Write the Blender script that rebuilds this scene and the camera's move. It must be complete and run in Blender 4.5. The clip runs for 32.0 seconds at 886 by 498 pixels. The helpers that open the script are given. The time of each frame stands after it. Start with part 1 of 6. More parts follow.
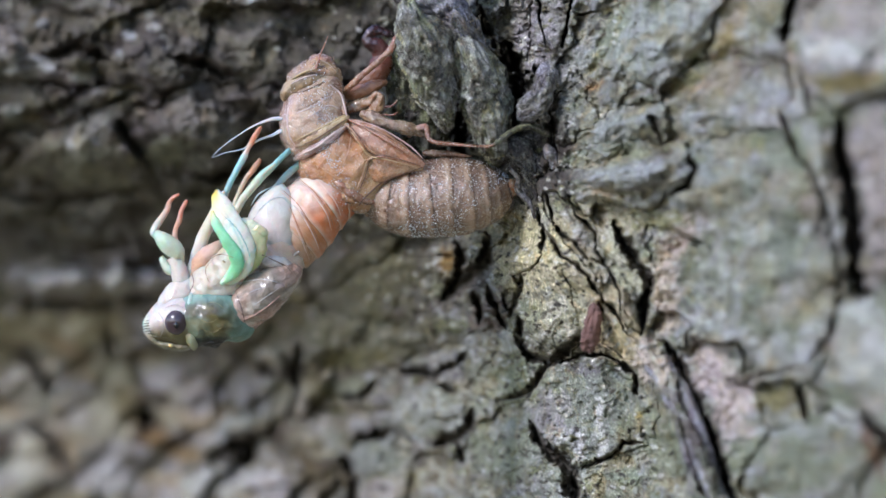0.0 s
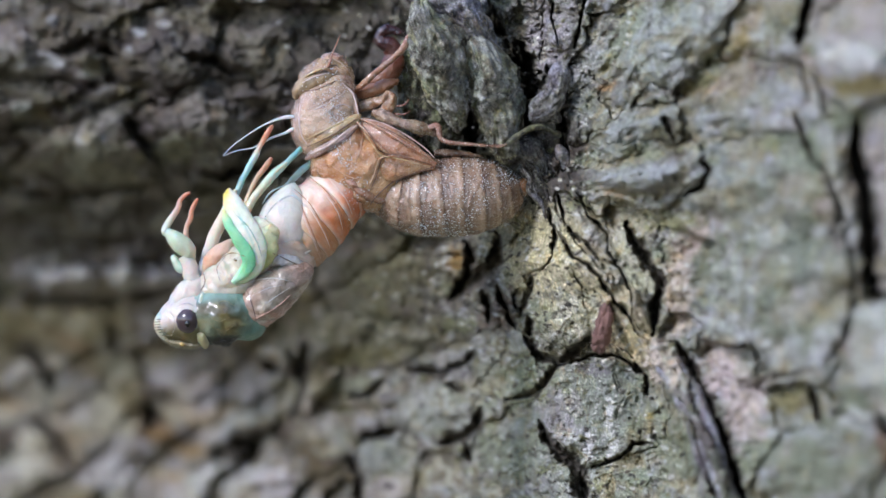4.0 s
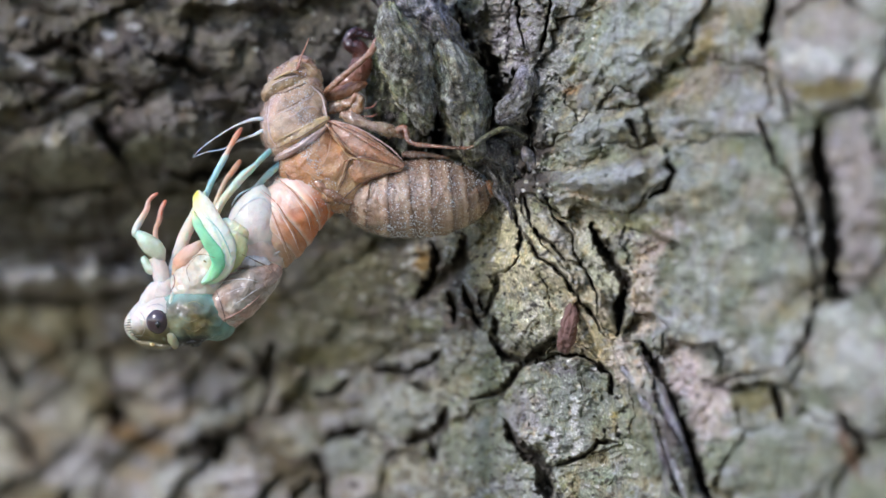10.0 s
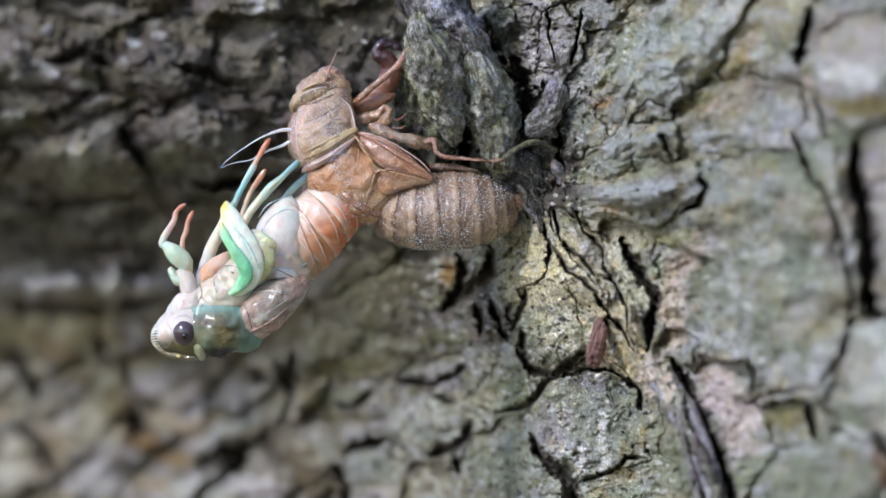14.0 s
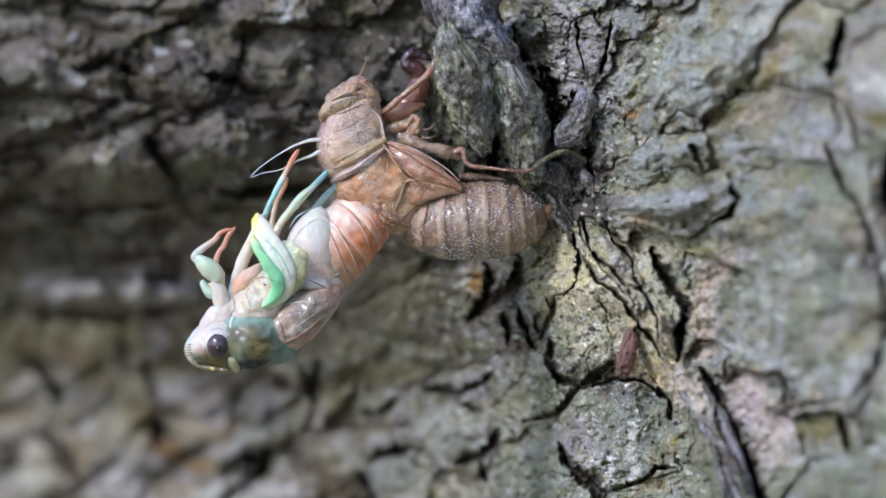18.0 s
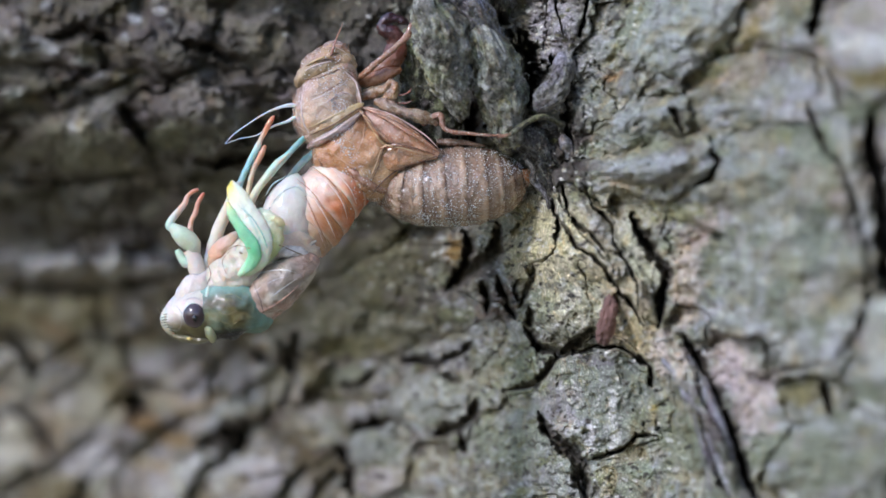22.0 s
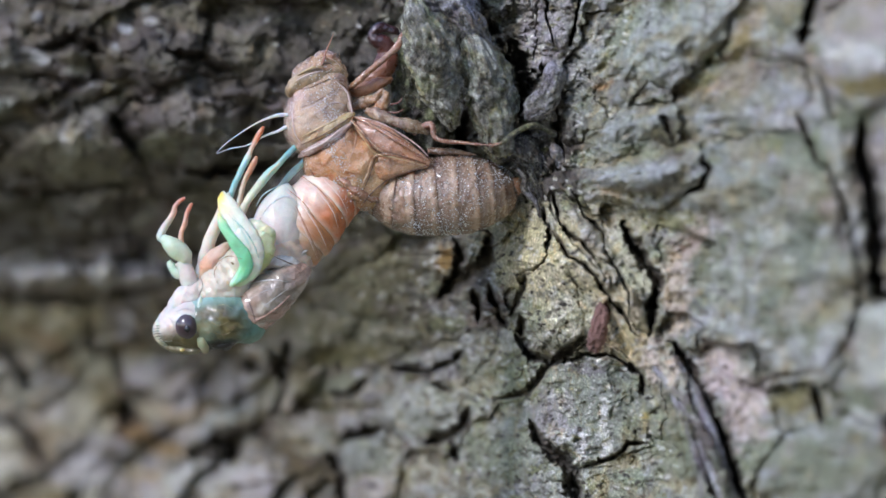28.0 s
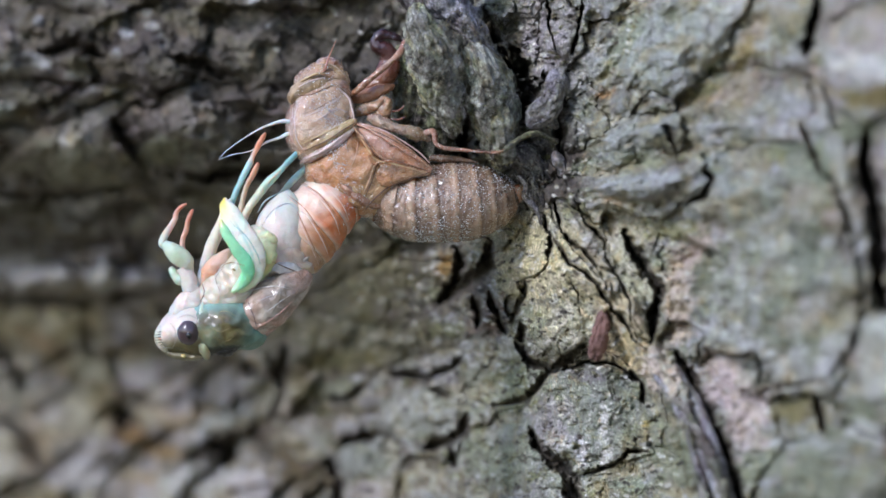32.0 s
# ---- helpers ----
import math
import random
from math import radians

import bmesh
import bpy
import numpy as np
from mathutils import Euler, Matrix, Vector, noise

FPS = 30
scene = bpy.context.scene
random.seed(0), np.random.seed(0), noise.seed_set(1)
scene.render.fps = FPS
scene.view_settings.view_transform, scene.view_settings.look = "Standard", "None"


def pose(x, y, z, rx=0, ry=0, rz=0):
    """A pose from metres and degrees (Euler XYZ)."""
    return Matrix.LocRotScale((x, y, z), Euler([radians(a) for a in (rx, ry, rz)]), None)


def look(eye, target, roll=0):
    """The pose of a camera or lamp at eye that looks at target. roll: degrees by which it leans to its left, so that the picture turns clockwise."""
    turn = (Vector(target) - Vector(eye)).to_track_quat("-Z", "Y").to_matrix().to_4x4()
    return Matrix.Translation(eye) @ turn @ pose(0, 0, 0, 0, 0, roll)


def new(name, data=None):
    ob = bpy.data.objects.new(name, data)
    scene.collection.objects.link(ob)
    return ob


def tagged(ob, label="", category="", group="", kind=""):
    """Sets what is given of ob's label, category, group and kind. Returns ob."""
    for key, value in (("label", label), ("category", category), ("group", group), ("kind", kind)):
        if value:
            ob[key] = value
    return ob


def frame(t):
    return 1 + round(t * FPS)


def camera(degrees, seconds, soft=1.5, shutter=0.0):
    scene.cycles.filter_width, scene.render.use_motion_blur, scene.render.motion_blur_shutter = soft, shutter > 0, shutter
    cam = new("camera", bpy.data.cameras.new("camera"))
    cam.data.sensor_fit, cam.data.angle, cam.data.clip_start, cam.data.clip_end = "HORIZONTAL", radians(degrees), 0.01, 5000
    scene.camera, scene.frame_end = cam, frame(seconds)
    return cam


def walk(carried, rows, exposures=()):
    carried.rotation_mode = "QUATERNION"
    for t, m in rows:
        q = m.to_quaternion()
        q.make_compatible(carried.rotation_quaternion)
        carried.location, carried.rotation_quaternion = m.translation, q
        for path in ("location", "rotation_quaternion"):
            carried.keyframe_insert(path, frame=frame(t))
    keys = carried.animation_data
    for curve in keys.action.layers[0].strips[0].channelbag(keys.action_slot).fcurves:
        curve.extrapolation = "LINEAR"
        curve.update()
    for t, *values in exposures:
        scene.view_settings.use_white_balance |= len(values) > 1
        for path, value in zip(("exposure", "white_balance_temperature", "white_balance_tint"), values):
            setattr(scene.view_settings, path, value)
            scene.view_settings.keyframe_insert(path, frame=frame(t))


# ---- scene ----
from mathutils.bvhtree import BVHTree

# The plan: sight lines from the camera's home place (0, 0, 1.2), which looks along +y.
# One plan unit is 0.0756 mm at the insect's distance of 0.52 m; u runs right from 784, v runs down from 441.
LENS = 13.0
REACH = 0.52
FOCAL = 784 / math.tan(radians(LENS / 2))
UNIT = REACH / FOCAL
HOME = Vector((0, 0, 1.2))

cam = camera(LENS, 32.0, soft=1.5)
cam.data.dof.use_dof = True
cam.data.dof.focus_distance = 0.512
cam.data.dof.aperture_fstop = 17.5
cam.data.dof.aperture_blades = 8

# seconds, x, y, z, tilt, lean, turn
PATH = [
    (0, 0.00642, 0.00333, 1.19917, 0.122, -0.599, 0.788),
    (0.5, 0.00496, 0.00342, 1.19944, 0.087, -0.565, 0.753),
    (1, 0.00556, 0.00195, 1.19957, 0.094, -0.821, 0.733),
    (1.5, 0.00480, 0.00362, 1.19919, 0.108, -0.719, 0.715),
    (2, 0.00394, 0.00388, 1.19960, 0.126, -0.485, 0.816),
    (2.5, 0.00352, 0.00274, 1.19947, 0.143, -0.689, 0.741),
    (3, 0.00266, 0.00283, 1.19971, 0.158, -0.460, 0.731),
    (3.5, 0.00277, 0.00330, 1.19964, 0.143, -0.365, 0.700),
    (4, 0.00331, 0.00321, 1.19990, 0.033, -0.222, 0.601),
    (4.5, 0.00375, 0.00064, 1.19971, 0.057, -0.022, 0.463),
    (6.5, -0.00009, -0.00119, 1.20061, 0.055, 0.073, 0.199),
    (7, 0.00071, 0.00043, 1.19926, 0.017, 0.022, 0.061),
    (7.5, 0.00131, 0.00003, 1.19928, -0.000, -0.123, 0.071),
    (8, 0.00045, -0.00227, 1.19995, -0.006, -0.048, -0.021),
    (8.5, 0.00020, -0.00192, 1.20033, -0.007, -0.048, 0.005),
    (9, 0.00000, 0.00000, 1.20000, -0.000, -0.000, -0.000),
    (9.5, 0.00152, -0.00198, 1.19967, 0.045, 0.055, -0.011),
    (10, 0.00210, -0.00290, 1.19963, 0.073, -0.106, -0.023),
    (10.5, 0.00190, -0.00144, 1.19917, 0.068, -0.181, -0.074),
    (11, 0.00121, -0.00138, 1.19986, 0.040, -0.218, -0.101),
    (11.5, 0.00047, -0.00271, 1.20014, 0.117, -0.159, -0.071),
    (12, 0.00036, -0.00095, 1.19992, 0.055, -0.116, -0.133),
    (12.5, -0.00006, -0.00114, 1.20028, 0.040, -0.029, -0.123),
    (13, -0.00044, 0.00067, 1.20061, 0.034, 0.027, -0.025),
    (13.5, -0.00037, -0.00236, 1.20061, 0.098, -0.035, -0.067),
    (14, -0.00162, 0.00006, 1.20102, 0.108, 0.314, -0.022),
    (14.5, -0.00438, 0.00179, 1.20147, 0.090, 0.473, 0.028),
    (16.5, -0.00401, 0.00395, 1.20153, -0.044, 0.304, 0.080),
    (17, -0.00361, 0.00211, 1.20103, 0.046, 0.343, 0.137),
    (17.5, -0.00257, 0.00004, 1.20118, 0.080, 0.123, 0.038),
    (18, -0.00496, -0.00003, 1.20295, 0.036, 0.283, 0.038),
    (18.5, -0.00524, 0.00017, 1.20255, 0.025, 0.372, -0.061),
    (19, -0.00366, 0.00207, 1.20078, -0.043, 0.141, -0.150),
    (19.5, -0.00419, 0.00450, 1.20078, -0.127, 0.104, -0.151),
    (20, -0.00599, 0.00586, 1.20098, -0.114, 0.386, -0.106),
    (20.5, -0.00388, 0.00348, 1.20117, -0.080, 0.185, -0.048),
    (21, -0.00503, 0.00271, 1.20161, -0.088, 0.178, -0.174),
    (21.5, -0.00526, 0.00315, 1.20115, -0.080, 0.233, -0.166),
    (22, -0.00422, 0.00609, 1.20013, -0.140, 0.102, -0.210),
    (22.5, -0.00530, 0.00521, 1.19981, -0.116, 0.150, -0.270),
    (23, -0.00394, 0.00445, 1.20076, -0.118, 0.163, -0.173),
    (23.5, -0.00339, 0.00140, 1.20035, -0.008, 0.340, -0.220),
    (24, -0.00552, 0.00285, 1.20077, 0.004, 0.214, -0.196),
    (24.5, -0.00551, 0.00308, 1.20125, -0.066, 0.313, -0.227),
    (26.5, -0.00534, 0.00227, 1.20146, -0.002, 0.116, -0.320),
    (27, -0.00484, 0.00141, 1.20126, 0.041, 0.178, -0.370),
    (27.5, -0.00386, 0.00246, 1.20057, 0.051, -0.003, -0.351),
    (28, -0.00487, 0.00493, 1.20005, -0.000, -0.075, -0.410),
    (28.5, -0.00387, 0.00541, 1.20022, -0.060, -0.053, -0.402),
    (29, -0.00373, 0.00572, 1.19929, 0.054, -0.058, -0.330),
    (29.5, -0.00349, 0.00345, 1.20010, 0.027, -0.103, -0.337),
    (30, -0.00493, 0.00209, 1.20022, 0.037, 0.237, -0.623),
    (30.5, -0.00461, 0.00555, 1.20041, -0.113, 0.243, -0.653),
    (31, -0.00624, 0.00538, 1.20163, -0.162, 0.293, -0.609),
    (31.5, -0.00702, 0.00661, 1.20114, -0.110, 0.171, -0.615),
    (32, -0.00708, 0.00414, 1.20139, -0.047, 0.230, -0.640),
]
walk(cam, [(t, Matrix.Translation((x, y, z)) @ Euler((0, 0, radians(turn))).to_matrix().to_4x4()
            @ pose(0, 0, 0, 90 + tilt, 0, 0) @ pose(0, 0, 0, 0, 0, lean))
           for t, x, y, z, tilt, lean, turn in PATH], exposures=[(0, 0.71, 5560, 14.5), (2, 0.68, 5560, 14.5), (7, 0.70, 5640, 14.5), (9, 0.71, 5690, 14.5), (11, 0.77, 5710, 14), (13, 0.76, 5710, 14), (14.5, 0.73, 5660, 14.5), (17, 0.68, 5580, 15), (24, 0.67, 5560, 15), (32, 0.67, 5560, 15)])


# ---- light: open shade, bright sky over the clearing behind the camera ----
world = bpy.data.worlds.new("sky")
scene.world = world
world.use_nodes = True
wn, wl = world.node_tree.nodes, world.node_tree.links
sky = wn.new("ShaderNodeTexSky")
sky.sky_type = "NISHITA"
sky.sun_disc = False
SUN_UP, SUN_ROUND = 35, 226
sky.sun_elevation, sky.sun_rotation = radians(SUN_UP), radians(SUN_ROUND)
wn["Background"].inputs["Strength"].default_value = 0.15
wl.new(sky.outputs[0], wn["Background"].inputs["Color"])
sun = new("sun", bpy.data.lights.new("sun", "SUN"))
sun.data.energy, sun.data.angle, sun.data.color = 1.5, radians(11), (1.0, 0.96, 0.91)
toward = Vector((math.sin(radians(SUN_ROUND)) * math.cos(radians(SUN_UP)),
                 math.cos(radians(SUN_ROUND)) * math.cos(radians(SUN_UP)), math.sin(radians(SUN_UP))))
sun.matrix_world = look(toward * 5, (0, 0, 0))


# ---- materials ----
def shader(name):
    m = bpy.data.materials.new(name)
    m.use_nodes = True
    return m, m.node_tree.nodes, m.node_tree.links, m.node_tree.nodes["Principled BSDF"]


def noise_node(n, l, scale, detail=6.0, rough=0.6, where="Object", distort=0.0):
    co = n.new("ShaderNodeTexCoord")
    t = n.new("ShaderNodeTexNoise")
    t.inputs["Scale"].default_value, t.inputs["Detail"].default_value = scale, detail
    t.inputs["Roughness"].default_value, t.inputs["Distortion"].default_value = rough, distort
    l.new(co.outputs[where], t.inputs["Vector"])
    return t.outputs["Fac"]


def ramp(n, l, fac, *stops):
    r = n.new("ShaderNodeValToRGB")
    e = r.color_ramp.elements
    e[0].position, e[0].color = stops[0][0], (*stops[0][1], 1)
    e[1].position, e[1].color = stops[-1][0], (*stops[-1][1], 1)
    for p, c in stops[1:-1]:
        e.new(p).color = (*c, 1)
    l.new(fac, r.inputs["Fac"])
    return r.outputs["Color"]


def mix(n, l, fac, a, b, kind="MIX"):
    m = n.new("ShaderNodeMix")
    m.data_type, m.blend_type = "RGBA", kind
    for s, v in ((0, fac), (6, a), (7, b)):
        if isinstance(v, (int, float)):
            m.inputs[s].default_value = v
        elif isinstance(v, tuple):
            m.inputs[s].default_value = (*v, 1)
        else:
            l.new(v, m.inputs[s])
    return m.outputs[2]


def bump(n, l, b, height, far, strength=1.0, under=None):
    k = n.new("ShaderNodeBump")
    k.inputs["Strength"].default_value, k.inputs["Distance"].default_value = strength, far
    l.new(height, k.inputs["Height"])
    if under:
        l.new(under, k.inputs["Normal"])
    l.new(k.outputs["Normal"], b.inputs["Normal"])
    return k.outputs["Normal"]


def grey(v):
    return (v, v, v)


def make_bark():
    m, n, l, b = shader("bark")
    st = n.new("ShaderNodeVertexColor")
    st.layer_name = "stain"
    sep = n.new("ShaderNodeSeparateColor")
    l.new(st.outputs["Color"], sep.inputs[0])
    broad = noise_node(n, l, 75, 5, 0.6, distort=0.8)
    patch = noise_node(n, l, 230, 6, 0.68, distort=0.5)
    grain = noise_node(n, l, 950, 7, 0.75)
    fine = noise_node(n, l, 3000, 4, 0.7)
    lichen = ramp(n, l, patch, (0.25, (0.17, 0.145, 0.105)), (0.40, (0.31, 0.295, 0.23)), (0.51, (0.42, 0.415, 0.36)), (0.61, (0.52, 0.52, 0.485)), (0.74, (0.66, 0.66, 0.645)))
    hue = ramp(n, l, broad, (0.30, (0.98, 0.74, 0.44)), (0.42, (0.94, 0.92, 0.66)), (0.52, (0.98, 1.0, 0.98)), (0.64, (1.12, 1.08, 1.07)))
    col = mix(n, l, 0.9, lichen, hue, "MULTIPLY")
    cast = noise_node(n, l, 260, 5, 0.62, distort=1.2)
    tinge = ramp(n, l, cast, (0.33, (1.18, 0.96, 0.70)), (0.44, (0.95, 1.02, 0.92)), (0.54, (1.0, 1.0, 1.08)), (0.66, (1.06, 1.04, 1.12)))
    col = mix(n, l, sep.outputs[0], col, ramp(n, l, patch, (0.32, (0.22, 0.15, 0.07)), (0.43, (0.48, 0.39, 0.20)), (0.54, (0.66, 0.59, 0.36)), (0.68, (0.76, 0.73, 0.55))))
    col = mix(n, l, sep.outputs[1], col, ramp(n, l, patch, (0.30, (0.40, 0.28, 0.25)), (0.47, (0.65, 0.53, 0.50)), (0.62, (0.78, 0.73, 0.72))))
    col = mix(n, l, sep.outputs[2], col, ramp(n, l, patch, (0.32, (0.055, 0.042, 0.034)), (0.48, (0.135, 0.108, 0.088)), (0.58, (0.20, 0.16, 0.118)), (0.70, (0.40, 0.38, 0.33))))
    bare = n.new("ShaderNodeMath")
    bare.operation = "SUBTRACT"
    bare.inputs[0].default_value = 1.0
    l.new(st.outputs["Alpha"], bare.inputs[1])
    col = mix(n, l, bare.outputs[0], col, ramp(n, l, patch, (0.32, (0.40, 0.37, 0.34)), (0.5, (0.70, 0.68, 0.66)), (0.65, (0.84, 0.83, 0.82))))
    coat = n.new("ShaderNodeVertexColor")
    coat.layer_name = "coat"
    tone = ramp(n, l, patch, (0.28, (0.62, 0.60, 0.56)), (0.44, (0.92, 0.92, 0.90)), (0.56, grey(1.04)), (0.72, (1.28, 1.28, 1.30)))
    col = mix(n, l, coat.outputs["Alpha"], col, mix(n, l, 0.9, coat.outputs["Color"], tone, "MULTIPLY"))
    col = mix(n, l, 0.6, col, tinge, "MULTIPLY")
    speck = ramp(n, l, grain, (0.35, grey(0.16)), (0.44, grey(0.76)), (0.53, grey(1.04)), (0.64, grey(1.85)))
    col = mix(n, l, 0.5, col, speck, "MULTIPLY")
    dots = ramp(n, l, fine, (0.37, grey(0.22)), (0.46, grey(0.86)), (0.56, grey(1.08)), (0.65, grey(2.3)))
    col = mix(n, l, 0.6, col, dots, "MULTIPLY")
    info = n.new("ShaderNodeObjectInfo")
    own = ramp(n, l, info.outputs["Random"], (0.0, grey(0.86)), (1.0, grey(1.12)))
    col = mix(n, l, 1.0, col, own, "MULTIPLY")
    col = mix(n, l, 1.0, col, (0.60, 0.595, 0.605), "MULTIPLY")
    l.new(col, b.inputs["Base Color"])
    b.inputs["Roughness"].default_value = 0.82
    b.inputs["Specular IOR Level"].default_value = 0.3
    one = bump(n, l, b, patch, 0.0005, 0.6)
    two = bump(n, l, b, grain, 0.0004, 0.7, one)
    bump(n, l, b, fine, 0.0002, 0.8, two)
    return m


def make_pigment(name, rough, sub, gloss, speckle, relief=0.00006, scale=2500, coat=0.0, mottle=0.6, lump=0.0004):
    """Cuticle: its pigment is stored with the mesh; mottling, dust grains and fine relief come on top."""
    m, n, l, b = shader(name)
    st = n.new("ShaderNodeVertexColor")
    st.layer_name = "stain"
    g = noise_node(n, l, scale, 4, 0.7)
    big = noise_node(n, l, 420, 5, 0.65, distort=0.7)
    tone = ramp(n, l, big, (0.30, (0.50, 0.42, 0.38)), (0.44, (0.86, 0.82, 0.80)), (0.56, grey(1.05)), (0.70, (1.30, 1.32, 1.34)))
    col = mix(n, l, mottle, st.outputs["Color"], tone, "MULTIPLY")
    if speckle:
        co = n.new("ShaderNodeTexCoord")
        cells = n.new("ShaderNodeTexVoronoi")
        cells.inputs["Scale"].default_value = 2300
        l.new(co.outputs["Object"], cells.inputs["Vector"])
        grains = ramp(n, l, cells.outputs["Distance"], (0.14, grey(1.0)), (0.24, grey(0.0)))
        some = ramp(n, l, big, (0.40, grey(0.15)), (0.54, grey(1.0)))
        dust = mix(n, l, 1.0, grains, some, "MULTIPLY")
        film = ramp(n, l, g, (0.45, grey(0.0)), (0.75, grey(0.12)))
        dust = mix(n, l, 1.0, dust, film, "ADD")
        dust = mix(n, l, speckle, grey(0), dust)
        col = mix(n, l, dust, col, (0.74, 0.68, 0.58))
    l.new(col, b.inputs["Base Color"])
    shine = ramp(n, l, g, (0.35, grey(rough * 0.7)), (0.65, grey(min(1.0, rough * 1.5))))
    l.new(shine, b.inputs["Roughness"])
    b.inputs["Specular IOR Level"].default_value = gloss
    b.inputs["Subsurface Weight"].default_value = sub
    b.inputs["Subsurface Radius"].default_value = (1.0, 0.55, 0.35)
    b.inputs["Subsurface Scale"].default_value = 0.0012
    b.inputs["Coat Weight"].default_value = coat
    b.inputs["Coat Roughness"].default_value = 0.07
    one = bump(n, l, b, big, lump, 0.8)
    bump(n, l, b, g, relief, 0.9, one)
    film = n.new("ShaderNodeBump")
    film.inputs["Strength"].default_value, film.inputs["Distance"].default_value = 0.7, lump * 0.55
    l.new(noise_node(n, l, scale * 0.3, 3, 0.5, distort=0.8), film.inputs["Height"])
    l.new(film.outputs["Normal"], b.inputs["Coat Normal"])
    return m


BARK = make_bark()
SHELL = make_pigment("dry_shell_cuticle", 0.22, 0.5, 0.6, 0.7, 0.0002, 2600, coat=0.8, mottle=0.7, lump=0.0008)
SOFT = make_pigment("soft_cuticle", 0.42, 0.85, 0.45, 0.0, 0.00012, 1900, coat=0.5, mottle=0.32, lump=0.0003)
WET = make_pigment("wet_dark_cuticle", 0.32, 0.15, 0.45, 0.0, 0.00016, 1900, coat=0.9, mottle=0.9, lump=0.0009)
CREASE = make_pigment("creased_cuticle", 0.38, 0.0, 0.4, 0.0, 0.00012, 1900, coat=0.25, mottle=0.4, lump=0.0003)
FLAKE = make_pigment("dry_flake", 0.7, 0.0, 0.3, 0.0, 0.0002, 1500, coat=0.0, mottle=0.9, lump=0.0008)
EYE = make_pigment("eye_cornea", 0.16, 0.05, 0.6, 0.0, 0.00001, 5200, coat=0.5, mottle=0.15, lump=0.00002)


# ---- shaping ----
def at(u, v, w=0.0):
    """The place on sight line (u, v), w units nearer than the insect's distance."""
    d = REACH - w * UNIT
    return HOME + Vector(((u - 784) / FOCAL * d, d, (441 - v) / FOCAL * d))


def lattice(ix, iy, seed):
    h = (ix * 374761393 + iy * 668265263 + seed * 974711) & 0x7FFFFFFF
    h = ((h ^ (h >> 13)) * 1274126177) & 0x7FFFFFFF
    return ((h ^ (h >> 16)) & 0xFFFF) / 65535.0


def value_noise(x, y, seed):
    ix, iy = np.floor(x).astype(np.int64), np.floor(y).astype(np.int64)
    fx, fy = x - ix, y - iy
    fx, fy = fx * fx * fx * (fx * (fx * 6 - 15) + 10), fy * fy * fy * (fy * (fy * 6 - 15) + 10)
    a, b = lattice(ix, iy, seed), lattice(ix + 1, iy, seed)
    c, d = lattice(ix, iy + 1, seed), lattice(ix + 1, iy + 1, seed)
    return (a + (b - a) * fx) * (1 - fy) + (c + (d - c) * fx) * fy


def fbm(x, y, size, octaves=4, seed=1, gain=0.5):
    """Fractal noise about 0, from -1 to 1."""
    total, amp, norm = 0.0, 1.0, 0.0
    for o in range(octaves):
        total = total + amp * (value_noise(x / size + 17.3 * o, y / size - 9.1 * o, seed + o) * 2 - 1)
        norm += amp
        amp *= gain
        size = size / 2.03
    return total / norm


def ease(x, a, b):
    t = np.clip((x - a) / (b - a), 0, 1)
    return t * t * (3 - 2 * t)


def mesh_of(name, verts, faces, material, colours=None, smooth=True, coat=None):
    me = bpy.data.meshes.new(name)
    verts = np.asarray(verts, np.float32)
    me.from_pydata(verts.tolist() if len(verts) < 4000 else verts, [], faces if isinstance(faces, list) else faces.tolist())
    me.materials.append(material)
    if smooth:
        me.polygons.foreach_set("use_smooth", np.ones(len(me.polygons), bool))
    if colours is not None:
        a = me.color_attributes.new("stain", "FLOAT_COLOR", "POINT")
        c = np.ones((len(verts), 4), np.float32)
        colours = np.asarray(colours)
        c[:, :colours.shape[1]] = colours
        a.data.foreach_set("color", c.ravel())
    if material.name == "bark":
        a = me.color_attributes.new("coat", "FLOAT_COLOR", "POINT")
        a.data.foreach_set("color", (np.zeros((len(verts), 4)) if coat is None else np.asarray(coat)).astype(np.float32).ravel())
    me.update()
    return me


def thing(name, place, label, category, group="", kind=""):
    ob = new(name)
    ob.empty_display_size = 0.005
    ob.location = place
    return tagged(ob, label, category, group, kind)


def part(name, me, parent, label="", origin=None):
    """Links a mesh, built about the parent's origin, as one part."""
    ob = new(name, me)
    ob.parent = parent
    if origin is not None:
        ob.location = origin
    return tagged(ob, label)


def spline(rows, count):
    """Catmull-Rom through rows of numbers."""
    r = np.asarray(rows, float)
    if len(r) == 1:
        return r
    p = np.vstack([2 * r[0] - r[1], r, 2 * r[-1] - r[-2]])
    out = []
    for s in np.linspace(0, len(r) - 1, count):
        i = min(int(s), len(r) - 2)
        t = s - i
        a, b, c, d = p[i:i + 4]
        out.append(0.5 * (2 * b + (c - a) * t + (2 * a - 5 * b + 4 * c - d) * t * t + (3 * b - a - 3 * c + d) * t ** 3))
    return np.array(out)


